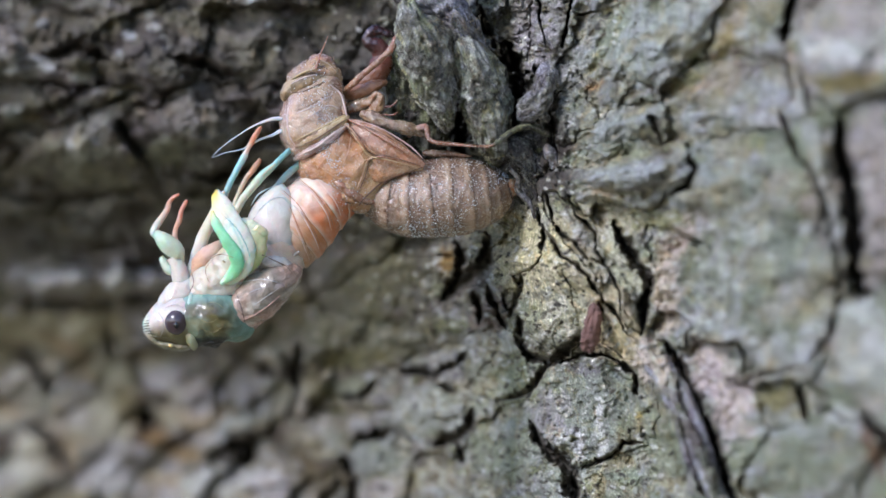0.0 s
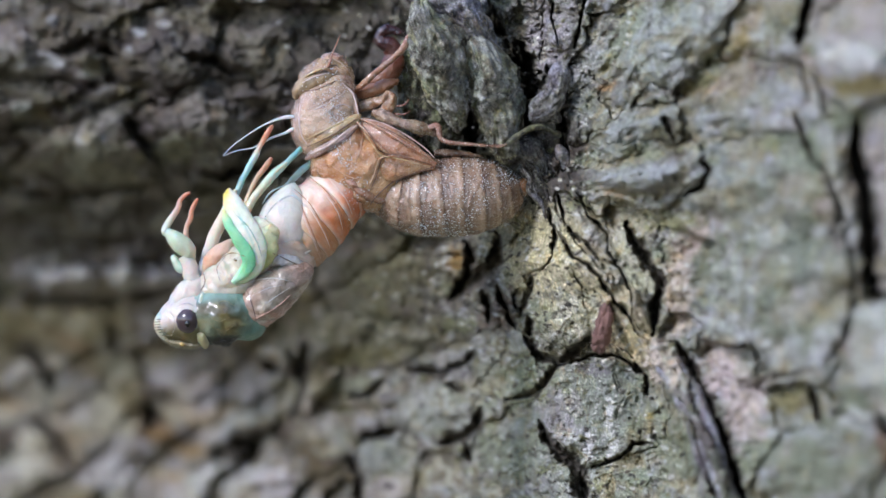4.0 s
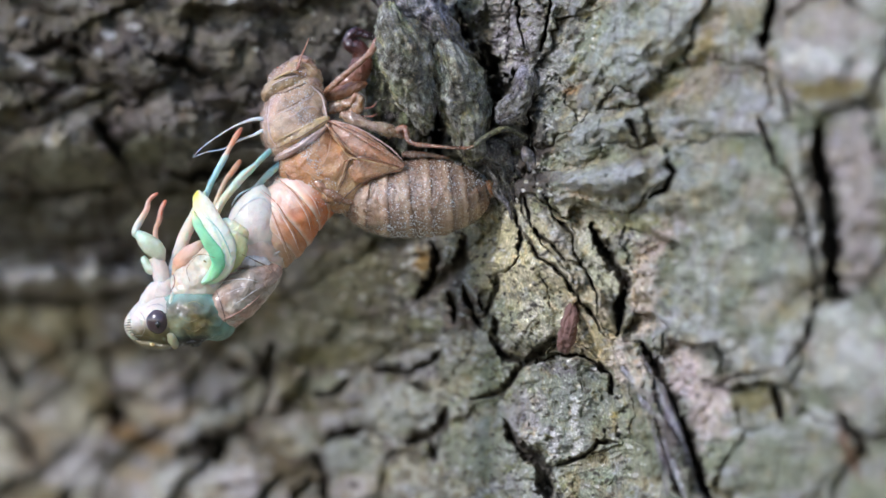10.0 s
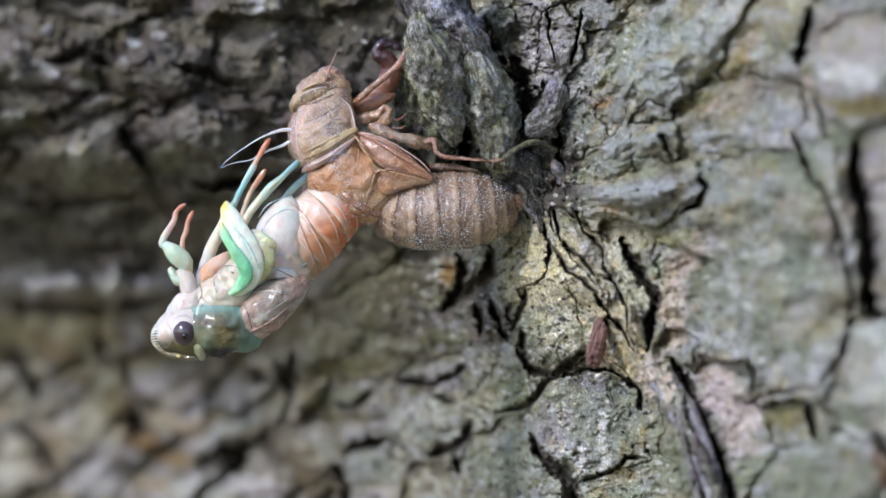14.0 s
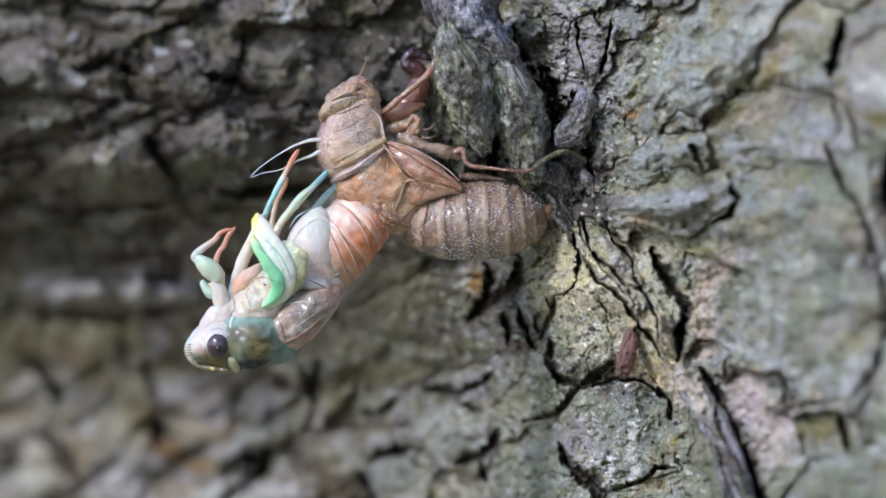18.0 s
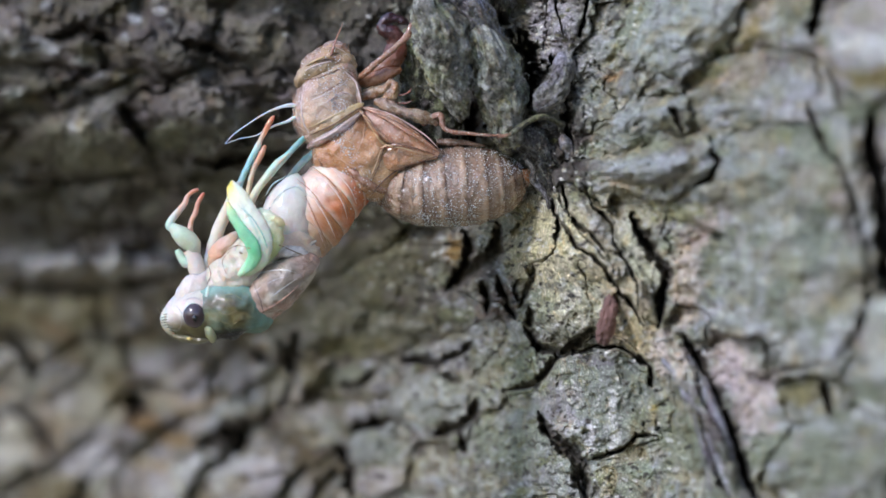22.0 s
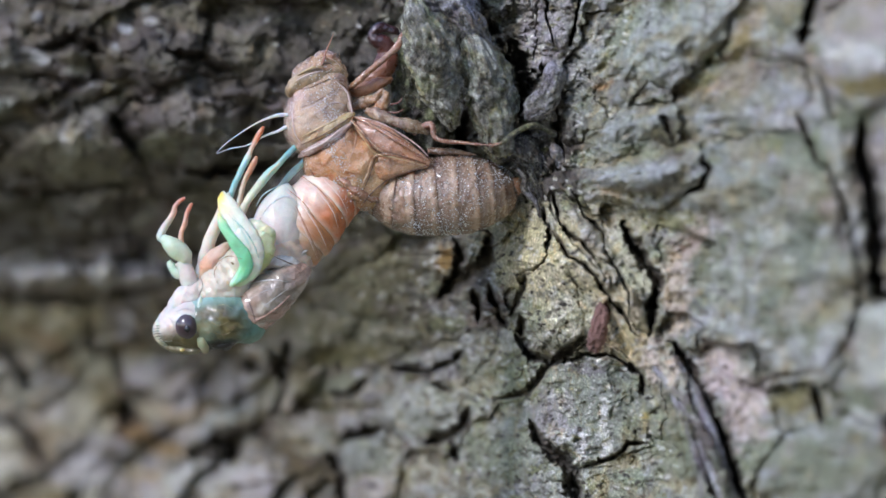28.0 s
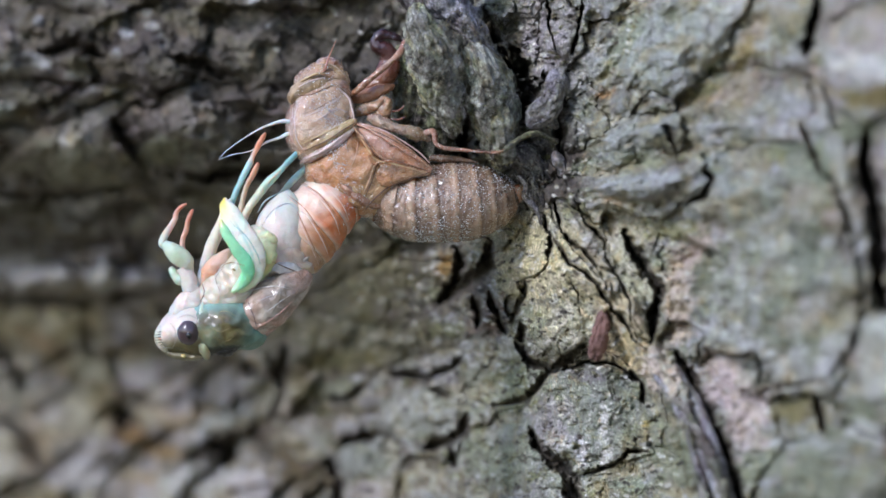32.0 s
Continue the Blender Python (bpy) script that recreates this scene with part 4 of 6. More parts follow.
def patch_mesh(name, quads, with_skirt):
    """A piece of the bark made of grid quads (row, column), closed round its rim by a wall running into the wood."""
    i, j = quads
    n = i * cols_n + j
    f = np.stack([n, n + cols_n, n + cols_n + 1, n + 1], -1)
    ids, inv = np.unique(f, return_inverse=True)
    f = inv.reshape(-1, 4)
    verts = place.reshape(-1, 3)[ids]
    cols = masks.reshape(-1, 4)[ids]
    over = skin.reshape(-1, 4)[ids]
    if with_skirt:
        e = np.concatenate([f[:, [0, 1]], f[:, [1, 2]], f[:, [2, 3]], f[:, [3, 0]]])
        key = np.sort(e, 1)
        key = key[:, 0] * (len(ids) + 1) + key[:, 1]
        _, first, count = np.unique(key, return_index=True, return_counts=True)
        rim = e[first[count == 1]]
        low = under.reshape(-1, 3)[ids]
        m = len(rim)
        base = len(ids)
        verts = np.concatenate([verts, verts[rim[:, 0]], verts[rim[:, 1]], low[rim[:, 1]], low[rim[:, 0]]])
        cols = np.concatenate([cols, cols[rim[:, 0]], cols[rim[:, 1]], cols[rim[:, 1]], cols[rim[:, 0]]])
        over = np.concatenate([over, over[rim[:, 0]], over[rim[:, 1]], over[rim[:, 1]], over[rim[:, 0]]])
        q = np.arange(m)
        f = np.concatenate([f, np.stack([base + m + q, base + q, base + 3 * m + q, base + 2 * m + q], -1)])
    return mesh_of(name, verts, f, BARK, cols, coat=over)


cell = label[:-1, :-1]
for k in range(len(PLATES)):
    quads = np.nonzero(cell == k)
    if len(quads[0]) > 12:
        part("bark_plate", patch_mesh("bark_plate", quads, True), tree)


def trunk_mesh():
    """The rest of the trunk: a fluted column behind the plates."""
    ring, levels = 160, 130
    a, h = np.meshgrid(np.linspace(0, 2 * math.pi, ring, endpoint=False), np.linspace(-0.05, 2.6, levels))
    r = 0.262 + 0.012 * fbm(a * 0.3 * 400, h * 120, 60, 4, 5) + 0.004 * fbm(a * 120, h * 160, 7, 3, 6) + 0.10 * np.exp(-np.maximum(h, 0) / 0.16)
    r = r + 0.004 * np.cos(a * 9 + h * 2)
    pts = np.stack([r * np.cos(a), r * np.sin(a), h], -1).reshape(-1, 3)
    i, j = np.meshgrid(np.arange(levels - 1), np.arange(ring), indexing="ij")
    n = i * ring + j
    n2 = i * ring + (j + 1) % ring
    f = np.stack([n, n2, n2 + ring, n + ring], -1).reshape(-1, 4)
    f = f.tolist() + [[(levels - 1) * ring + q for q in range(ring)]]
    cols = np.zeros((len(pts), 3), np.float32)
    cols[:, 2] = 0.5 + 0.3 * fbm(a * 100, h * 100, 20, 3, 8).ravel()
    return mesh_of("wood", pts, f, BARK, cols)


part("stem", trunk_mesh(), tree, "rough grey-brown bark of the whole stem")


def even(*c):
    return lambda s, a: np.stack([0 * s + v for v in c], -1)


def knob_tint(seed, dark):
    """Knobs: dark in scattered patches, with tan fibre showing in places."""
    def tint(s, a):
        tan = np.clip(fbm(s * 90, a * 26, 24, 4, seed) * 1.1 - 0.1, 0, 0.6)
        dark_tone = np.clip(dark + 0.08 + fbm(s * 90 + 500, a * 26, 24, 4, seed) * 1.3, 0, 0.9)
        return np.stack([tan, 0 * tan, dark_tone], -1)
    return tint


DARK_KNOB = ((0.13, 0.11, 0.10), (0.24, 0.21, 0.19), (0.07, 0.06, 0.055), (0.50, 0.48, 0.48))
GREY_KNOB = ((0.58, 0.58, 0.45), (0.40, 0.41, 0.24), (0.54, 0.50, 0.26), (0.24, 0.21, 0.15), (0.50, 0.48, 0.42))
VIOLET_KNOB = ((0.44, 0.41, 0.43), (0.28, 0.24, 0.25), (0.38, 0.36, 0.30), (0.60, 0.58, 0.60))
MOSSY_KNOB = ((0.36, 0.38, 0.20), (0.18, 0.17, 0.10), (0.44, 0.41, 0.22), (0.26, 0.25, 0.20))


def crusts(colours, seed):
    """Overlapping crusts of lichen on a knob."""
    def over(s, a):
        out = np.zeros(s.shape + (4,))
        for k, c in enumerate(colours):
            f = (0.9 * ease(fbm(s * 240, a * 36, 40, 5, seed + 7 * k, 0.65), -0.06 + 0.05 * k, 0.04 + 0.05 * k))[..., None]
            out = out * (1 - f) + np.array((*c, 1.0)) * f
        # dark of small pits and pale specks painted over the crusts
        fine = fbm(s * 240, a * 30, 8, 3, seed + 90, 0.6)
        for c, f in (((0.05, 0.042, 0.035), ease(fine, 0.2, 0.3)), (tuple(min(0.92, 1.25 * x) for x in colours[0]), ease(-fine, 0.24, 0.34))):
            f = (0.6 * f)[..., None]
            out = out * (1 - f) + np.array((*c, 1.0)) * f
        out[..., :3] /= np.maximum(out[..., 3:], 1e-4)
        return out
    return over


def lump(rows, seed, rough, tints, name, label="", around=110, rings=130, square=0.85, colours=VIOLET_KNOB):
    me = loft(rows, None, TRUNK_AT, rings, around, rough, 26, seed, crease=0.9, square=square, mat=BARK, name=name, paint=tints, coat=crusts(colours, seed),
              wave=lambda S, A: 0.28 * fbm(S * 300, A * 60, 60, 4, seed + 3) + 0.16 * fbm(S * 300, A * 90, 16, 4, seed + 5, 0.65))
    return part(name, me, tree, label)


# lobes of the torn ridge above the shell
lump([(720, 10, 60, 4, 10), (726, 36, 70, 26, 90), (746, 72, 62, 46, 130), (757, 118, 44, 40, 120), (766, 158, 20, 26, 90), (776, 190, -6, 15, 60), (782, 216, -26, 4, 20)], 3, 12, knob_tint(2, 0.22), "bark_knob", "mossy torn bark knob", colours=GREY_KNOB)
lump([(822, 88, 60, 5, 20), (832, 108, 70, 28, 100), (846, 150, 64, 39, 118), (856, 200, 54, 35, 112), (861, 236, 30, 20, 70), (862, 254, 6, 3, 20)], 5, 9, knob_tint(3, 0.12), "bark_knob", colours=GREY_KNOB)
lump([(742, -60, -20, 60, 120), (760, -10, 10, 50, 110), (806, 40, 20, 26, 100), (840, 84, 20, 12, 70), (850, 100, 10, 3, 30)], 7, 8, knob_tint(4, 0.55), "bark_knob")
lump([(706, 90, -120, 8, 60), (716, 130, -100, 42, 110), (730, 190, -110, 48, 120), (738, 240, -140, 34, 100), (744, 280, -160, 8, 40)], 9, 8, knob_tint(5, 0.5), "bark_knob", "mossy green-brown bark knob", colours=MOSSY_KNOB)
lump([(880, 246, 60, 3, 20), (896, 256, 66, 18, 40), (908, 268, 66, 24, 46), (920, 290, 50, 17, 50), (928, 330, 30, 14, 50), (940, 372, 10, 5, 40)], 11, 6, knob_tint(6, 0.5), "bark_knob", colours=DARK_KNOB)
lump([(964, 268, 110, 4, 10), (967, 274, 118, 9, 26), (972, 284, 118, 10, 26), (976, 293, 112, 5, 10)], 13, 3, even(0.75, 0.45, 0.25), "bark_nub", "small pale pinkish bark nub", 24, 24)
part("bark_flake", loft([(1049, 522, 238, 2, 8), (1047, 536, 250, 6, 14), (1044, 556, 256, 10, 18), (1039, 578, 258, 12, 20), (1034, 596, 254, 12, 18), (1030, 608, 248, 9, 14), (1027, 616, 238, 4, 6)], blend((0, (0.12, 0.075, 0.07)), (0.4, (0.22, 0.125, 0.105)), (1, (0.17, 0.10, 0.085))), TRUNK_AT, 90, 70, 5.0, 12, 15, crease=0.9, square=0.7, wave=lambda S, A: 0.16 * fbm(A * 60, S * 12, 9, 4, 17), mat=FLAKE, name="bark_flake"), tree, "loose reddish-brown bark flake")
# twisted pieces in the crotch of the fold
lump([(966, 120, 150, 4, 10), (962, 140, 140, 10, 26), (957, 165, 150, 14, 34), (946, 184, 148, 19, 34), (930, 198, 130, 13, 26), (922, 210, 120, 4, 12)], 17, 9, even(0.05, 0.35, 0.5), "bark_knob", "pale grey twisted bark knob", 60, 70)
lump([(868, 257, 160, 1.5, 4), (880, 247, 170, 2.6, 5), (896, 235, 166, 3, 6), (912, 227, 154, 3.4, 7), (934, 224, 136, 4.5, 10), (960, 238, 110, 3, 8)], 19, 3, even(0.55, 0.0, 0.35), "bark_strand", "olive-brown root-like strand", 30, 60, colours=MOSSY_KNOB)
lump([(948, 200, 140, 3, 6), (956, 206, 148, 8, 10), (962, 212, 142, 3, 6)], 21, 1.5, even(0, 0, 1), "bark_nub", "small black bark nub", 24, 24, colours=DARK_KNOB)
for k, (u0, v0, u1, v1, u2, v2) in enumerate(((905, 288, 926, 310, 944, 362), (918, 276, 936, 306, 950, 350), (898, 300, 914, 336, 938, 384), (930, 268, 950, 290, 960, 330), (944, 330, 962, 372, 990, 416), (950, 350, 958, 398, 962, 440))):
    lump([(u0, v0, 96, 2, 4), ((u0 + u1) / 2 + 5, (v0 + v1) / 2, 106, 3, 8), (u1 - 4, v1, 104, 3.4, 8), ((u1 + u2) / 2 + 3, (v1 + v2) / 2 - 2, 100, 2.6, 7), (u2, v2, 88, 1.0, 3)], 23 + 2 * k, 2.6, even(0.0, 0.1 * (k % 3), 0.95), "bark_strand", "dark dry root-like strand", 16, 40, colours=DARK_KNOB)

level = softened(depth, 16)


def resting(u, v):
    """The bark's mean level there, towards the open."""
    return (REACH - level[int((v + 150) / STEP), int((u + 170) / STEP)]) / UNIT


for k, way in enumerate((((1150, 640), (1186, 690), (1210, 748), (1232, 820), (1262, 896)), ((1170, 632), (1204, 690), (1226, 750), (1246, 815), (1272, 890)), ((1136, 650), (1168, 690), (1192, 735), (1204, 790), (1222, 880)))):
    lump([(u, v, resting(u, v) + (4, 10, 12, 12, 4)[q], (2, 8, 9, 9, 5)[q], (4, 13, 15, 15, 8)[q]) for q, (u, v) in enumerate(way)], 41 + 2 * k, 3.5, even(0.1, 0.6, (0.45, 0.6, 0.35)[k]), "bark_strand", "violet-brown strand of folded bark", 30, 110)

# fine fibres of moss and torn bast on the knobs and in the fold
def fibres(count, seed):
    r = random.Random(seed)
    verts, faces = [], []
    spots = [(r.gauss(u, a), r.gauss(v, b), w) for u, v, a, b, w, n in ((750, 110, 24, 46, 198, 0.24), (785, 165, 12, 26, 165, 0.14), (728, 50, 12, 18, 170, 0.12), (856, 180, 18, 34, 186, 0.12),
             (816, 50, 26, 24, 132, 0.12), (770, 90, 30, 40, 200, 0.10), (850, 150, 24, 44, 190, 0.10), (925, 300, 22, 30, 118, 0.12), (955, 190, 18, 34, 186, 0.08), (735, 180, 26, 40, -10, 0.06)) for _ in range(int(count * n))]
    spots += [(u, v, resting(u, v) + r.uniform(2, 9)) for u, v in ((r.gauss(985, 85), r.uniform(370, 870)) for _ in range(int(count * 0.4)))]
    for u, v, w in spots:
        turn, far = r.uniform(0, 6.28), r.uniform(4, 13)
        bend = r.uniform(-1.2, 1.2)
        row = []
        for k in range(4):
            f = k / 3
            row.append(at(u + far * f * math.cos(turn + bend * f), v + far * f * math.sin(turn + bend * f) + 5 * f * f, w + r.uniform(-4, 4)))
        base = len(verts)
        thick = r.uniform(0.35, 0.7) * UNIT
        for k, p in enumerate(row):
            t = thick * (1 - 0.22 * k)
            verts += [p + Vector((t, 0, 0)) - TRUNK_AT, p + Vector((-t * 0.5, t * 0.8, t * 0.6)) - TRUNK_AT, p + Vector((-t * 0.5, -t * 0.8, -t * 0.6)) - TRUNK_AT]
        for k in range(3):
            for q in range(3):
                faces.append([base + k * 3 + q, base + k * 3 + (q + 1) % 3, base + (k + 1) * 3 + (q + 1) % 3, base + (k + 1) * 3 + q])
    cols = np.tile(np.array([(0.35, 0.05, 0.1)]), (len(verts), 1))
    return mesh_of("moss_fibre", verts, faces, BARK, cols)


tagged(part("moss_fibre", fibres(1700, 4), tree, "fine pale moss and bast fibres"), kind="stuff")

# forest floor under it all
def make_floor():
    m, n, l, b = shader("forest_floor")
    g = noise_node(n, l, 6, 8, 0.7)
    l.new(ramp(n, l, g, (0.3, (0.09, 0.075, 0.035)), (0.55, (0.19, 0.16, 0.075)), (0.75, (0.30, 0.25, 0.13))), b.inputs["Base Color"])
    b.inputs["Roughness"].default_value = 0.95
    bump(n, l, b, g, 0.03)
    return m


ga, gr = np.meshgrid(np.linspace(0, 2 * math.pi, 48, endpoint=False), np.r_[0.0, np.geomspace(0.3, 900, 40)])
gz = 0.02 * fbm(gr * np.cos(ga) * 10, gr * np.sin(ga) * 10, 8, 3, 77) * np.exp(-gr / 30)
gp = np.stack([gr * np.cos(ga) + 0.3, gr * np.sin(ga) + 0.69, gz], -1).reshape(-1, 3)
fi, fj = np.meshgrid(np.arange(40), np.arange(48), indexing="ij")
fn = np.stack([fi * 48 + fj, fi * 48 + (fj + 1) % 48, (fi + 1) * 48 + (fj + 1) % 48, (fi + 1) * 48 + fj], -1).reshape(-1, 4)
tagged(new("ground", mesh_of("ground", gp, fn, make_floor())), "brown forest floor of dry leaf litter round the tree", "ground", kind="structure")


# ---- the empty nymph shell ----
BROWN, RUST, SAND, ROSE = (0.317, 0.154, 0.090), (0.346, 0.128, 0.057), (0.403, 0.235, 0.147), (0.413, 0.200, 0.147)
SHELL_AT = at(760, 260, 0)
shell = thing("cicada_shell", SHELL_AT, "dusty brown empty cicada nymph shell clinging to the bark", "insect shell")


def shell_part(name, rows, tint, label="", **more):
    more.setdefault("mat", SHELL)
    return part(name, loft(rows, tint, SHELL_AT, name=name, **more), shell, label)


def aged(base, seed, amber=0.5, straw=0.4, dusky=0.4):
    """Shell pigment: the base, clouded with amber, straw and dusky rose."""
    base = np.array(base)
    def tint(s, a):
        x, y = s * 110, a * 24
        out = base * np.ones(s.shape + (1,))
        for colour, full, k in (((0.52, 0.225, 0.07), amber, 0), ((0.54, 0.37, 0.16), straw, 1), ((0.33, 0.21, 0.19), 0.7 * dusky, 2)):
            f = (full * ease(fbm(x, y, 34, 4, seed + 11 * k), -0.05, 0.4))[..., None]
            out = out * (1 - f) + np.array(colour) * f
        line = ease(np.abs(fbm(x, y, 26, 3, seed + 40)), 0.0, 0.06)[..., None]
        return out * (0.72 + 0.28 * line)
    return tint


FINE = dict(rings=80, around=64)
shell_part("head", [(508, 164, 16, 5, 10), (516, 149, 20, 17, 32), (536, 131, 24, 22, 44), (562, 124, 22, 23, 42), (582, 134, 16, 19, 34), (596, 148, 8, 7, 12)], None, rough=4.2, grain=12, crease=0.7, seed=3, **FINE, paint=aged((0.45, 0.29, 0.19), 101, 0.5, 0.55, 0.4))
shell_part("eye_cap", [(499, 172, 34, 4, 6), (506, 160, 46, 14, 16), (524, 146, 58, 18, 18), (546, 135, 61, 15, 16), (564, 130, 56, 4, 6)], lambda s, a: tuple((1 - 0.55 * float(ease(math.cos(a * 3 + 4 * s), 0.3, 0.9))) * x for x in (0.46, 0.32, 0.17)), "glossy straw-coloured empty eye cap", rough=2, grain=12, crease=0.5, mat=WET)
shell_part("eye_rim", [(503, 177, 42, 1.5, 3), (513, 171, 60, 2.4, 4), (534, 160, 72, 2.4, 4), (556, 148, 75, 2.2, 4), (572, 140, 68, 1, 1)], plain(0.50, 0.36, 0.19), rings=50, around=20, rough=1.6, grain=12, mat=WET)
shell_part("eye_rim", [(505, 146, 56, 1, 2), (518, 133, 72, 2.2, 3), (540, 122, 78, 2.2, 3), (558, 120, 74, 1, 1)], plain(0.50, 0.35, 0.16), rings=40, around=12, rough=1, grain=8, mat=WET)
shell_part("brow", [(510, 178, 50, 1.5, 3), (532, 168, 64, 3, 4), (558, 154, 70, 3, 4), (580, 146, 66, 3, 4), (596, 146, 56, 2, 2)], plain(0.365, 0.196, 0.123), rough=1.5, grain=9)
shell_part("pronotum", [(600, 150, 6, 6, 12), (583, 156, 10, 36, 58), (562, 181, 14, 53, 72), (549, 212, 16, 58, 78), (554, 242, 14, 54, 76), (566, 262, 10, 30, 50)], None, rough=3.8, grain=22, crease=0.7, seed=5, square=0.6, **FINE, paint=aged((0.53, 0.36, 0.28), 103, 0.45, 0.45, 0.55))
shell_part("collar", [(510, 262, 52, 3, 5), (524, 254, 79, 7, 8), (548, 241, 89, 9, 8), (580, 222, 89, 9, 8), (603, 208, 82, 7, 6), (612, 203, 74, 2, 3)], None, paint=aged((0.53, 0.38, 0.18), 117, 0.3, 0.6, 0.3), rings=70, around=40, rough=2.2, grain=16, crease=0.5, seed=4)
shell_part("collar", [(518, 277, 54, 3, 5), (532, 269, 80, 7, 8), (556, 255, 89, 8, 8), (588, 235, 89, 7, 8), (612, 216, 82, 2, 3)], None, paint=aged((0.54, 0.40, 0.38), 119, 0.2, 0.3, 0.6), rings=70, around=40, rough=2.2, grain=16, crease=0.5, seed=6)
shell_part("mesothorax", [(558, 240, 4, 34, 54), (574, 264, 8, 60, 78), (602, 290, 12, 64, 82), (628, 318, 10, 56, 76), (648, 344, 4, 38, 58), (660, 358, 0, 10, 24)], None, rough=6, grain=26, crease=0.8, seed=7, square=0.66, **FINE, paint=aged((0.52, 0.29, 0.14), 105, 0.8, 0.4, 0.3))
shell_part("wing_pad", [(606, 210, 56, 4, 6), (626, 224, 70, 15, 14), (656, 244, 78, 23, 18), (692, 264, 80, 19, 16), (722, 280, 80, 13, 11), (745, 290, 80, 4, 4)], None, "smooth rosy-brown wing pad", rough=3, grain=26, crease=0.4, seed=9, square=0.75, **FINE, paint=aged((0.49, 0.27, 0.17), 107, 0.5, 0.3, 0.3))
shell_part("wing_pad", [(636, 318, 58, 4, 8), (652, 302, 68, 20, 16), (676, 292, 74, 23, 16), (704, 290, 76, 17, 13), (728, 293, 78, 9, 8), (742, 296, 76, 2, 3)], None, "smooth rosy-brown wing pad", rough=3, grain=26, crease=0.4, seed=11, square=0.75, **FINE, paint=aged((0.48, 0.27, 0.145), 109, 0.6, 0.3, 0.2))
shell_part("ridge", [(592, 150, 54, 2, 3), (599, 176, 68, 5, 7), (606, 198, 72, 5, 7), (610, 208, 68, 2, 3)], plain(0.42, 0.28, 0.20), rings=30, around=12, rough=1, grain=8)
shell_part("ridge", [(508, 176, 66, 1.5, 2), (505, 206, 72, 3, 5), (509, 238, 70, 3, 5), (516, 256, 60, 1.5, 2)], plain(0.38, 0.23, 0.19), rings=30, around=12, rough=1, grain=8)
shell_part("ridge", [(606, 214, 92, 1.5, 2), (630, 240, 102, 2.4, 4), (650, 262, 104, 2.4, 4), (672, 276, 98, 1.2, 2)], plain(0.44, 0.25, 0.14), rings=30, around=12, rough=1, grain=8)
shell_part("vein", [(610, 208, 78, 1.5, 2), (634, 218, 94, 2.6, 3), (664, 236, 104, 2.6, 3), (700, 258, 106, 2.4, 3), (744, 286, 92, 1, 1)], plain(0.451, 0.239, 0.147), rings=40, around=10)
shell_part("vein", [(640, 280, 92, 1.5, 2), (668, 274, 104, 2.4, 3), (700, 280, 104, 2.2, 2.5), (738, 291, 94, 1, 1)], plain(0.288, 0.128, 0.057), rings=40, around=10)
shell_part("flank", [(566, 290, 50, 3, 6), (590, 318, 82, 7, 9), (618, 340, 82, 8, 10), (644, 352, 66, 7, 9), (668, 350, 56, 2, 3)], plain(0.384, 0.205, 0.123), rough=3, grain=12, crease=0.5, seed=14)

# abdomen: overlapping rings from the waist to the tail
SPINE = [(646, 330, 6, 26, 30), (664, 342, 14, 44, 50), (692, 349, 20, 58, 64), (728, 350, 24, 66, 72), (768, 347, 25, 69, 75), (806, 345, 24, 68, 72), (840, 342, 21, 60, 64), (866, 339, 18, 48, 52), (886, 335, 16, 30, 36), (900, 331, 14, 8, 12)]
line = spline(SPINE, 101)
for k in range(10):
    seg = line[k * 10:k * 10 + 13][::2].copy()
    seg[:, 3:] *= np.linspace(0.975, 1.015, len(seg))[:, None]
    seg[-1, 3:] *= 0.975
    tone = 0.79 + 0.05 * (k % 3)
    # Each ring's colour darkens at the grooves, beside a pale band.
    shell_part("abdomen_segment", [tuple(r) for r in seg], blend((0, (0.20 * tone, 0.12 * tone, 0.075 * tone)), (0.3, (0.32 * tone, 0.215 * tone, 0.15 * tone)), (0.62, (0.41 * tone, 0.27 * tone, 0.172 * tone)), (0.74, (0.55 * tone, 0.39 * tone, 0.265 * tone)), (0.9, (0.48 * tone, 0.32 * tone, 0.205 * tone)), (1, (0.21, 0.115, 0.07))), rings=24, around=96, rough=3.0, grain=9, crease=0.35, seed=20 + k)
shell_part("tail", [(884, 337, 20, 18, 22), (897, 329, 24, 17, 20), (907, 323, 22, 10, 12), (913, 320, 18, 3, 4)], plain(0.34, 0.15, 0.06), "rust-orange tail tip", rings=16)

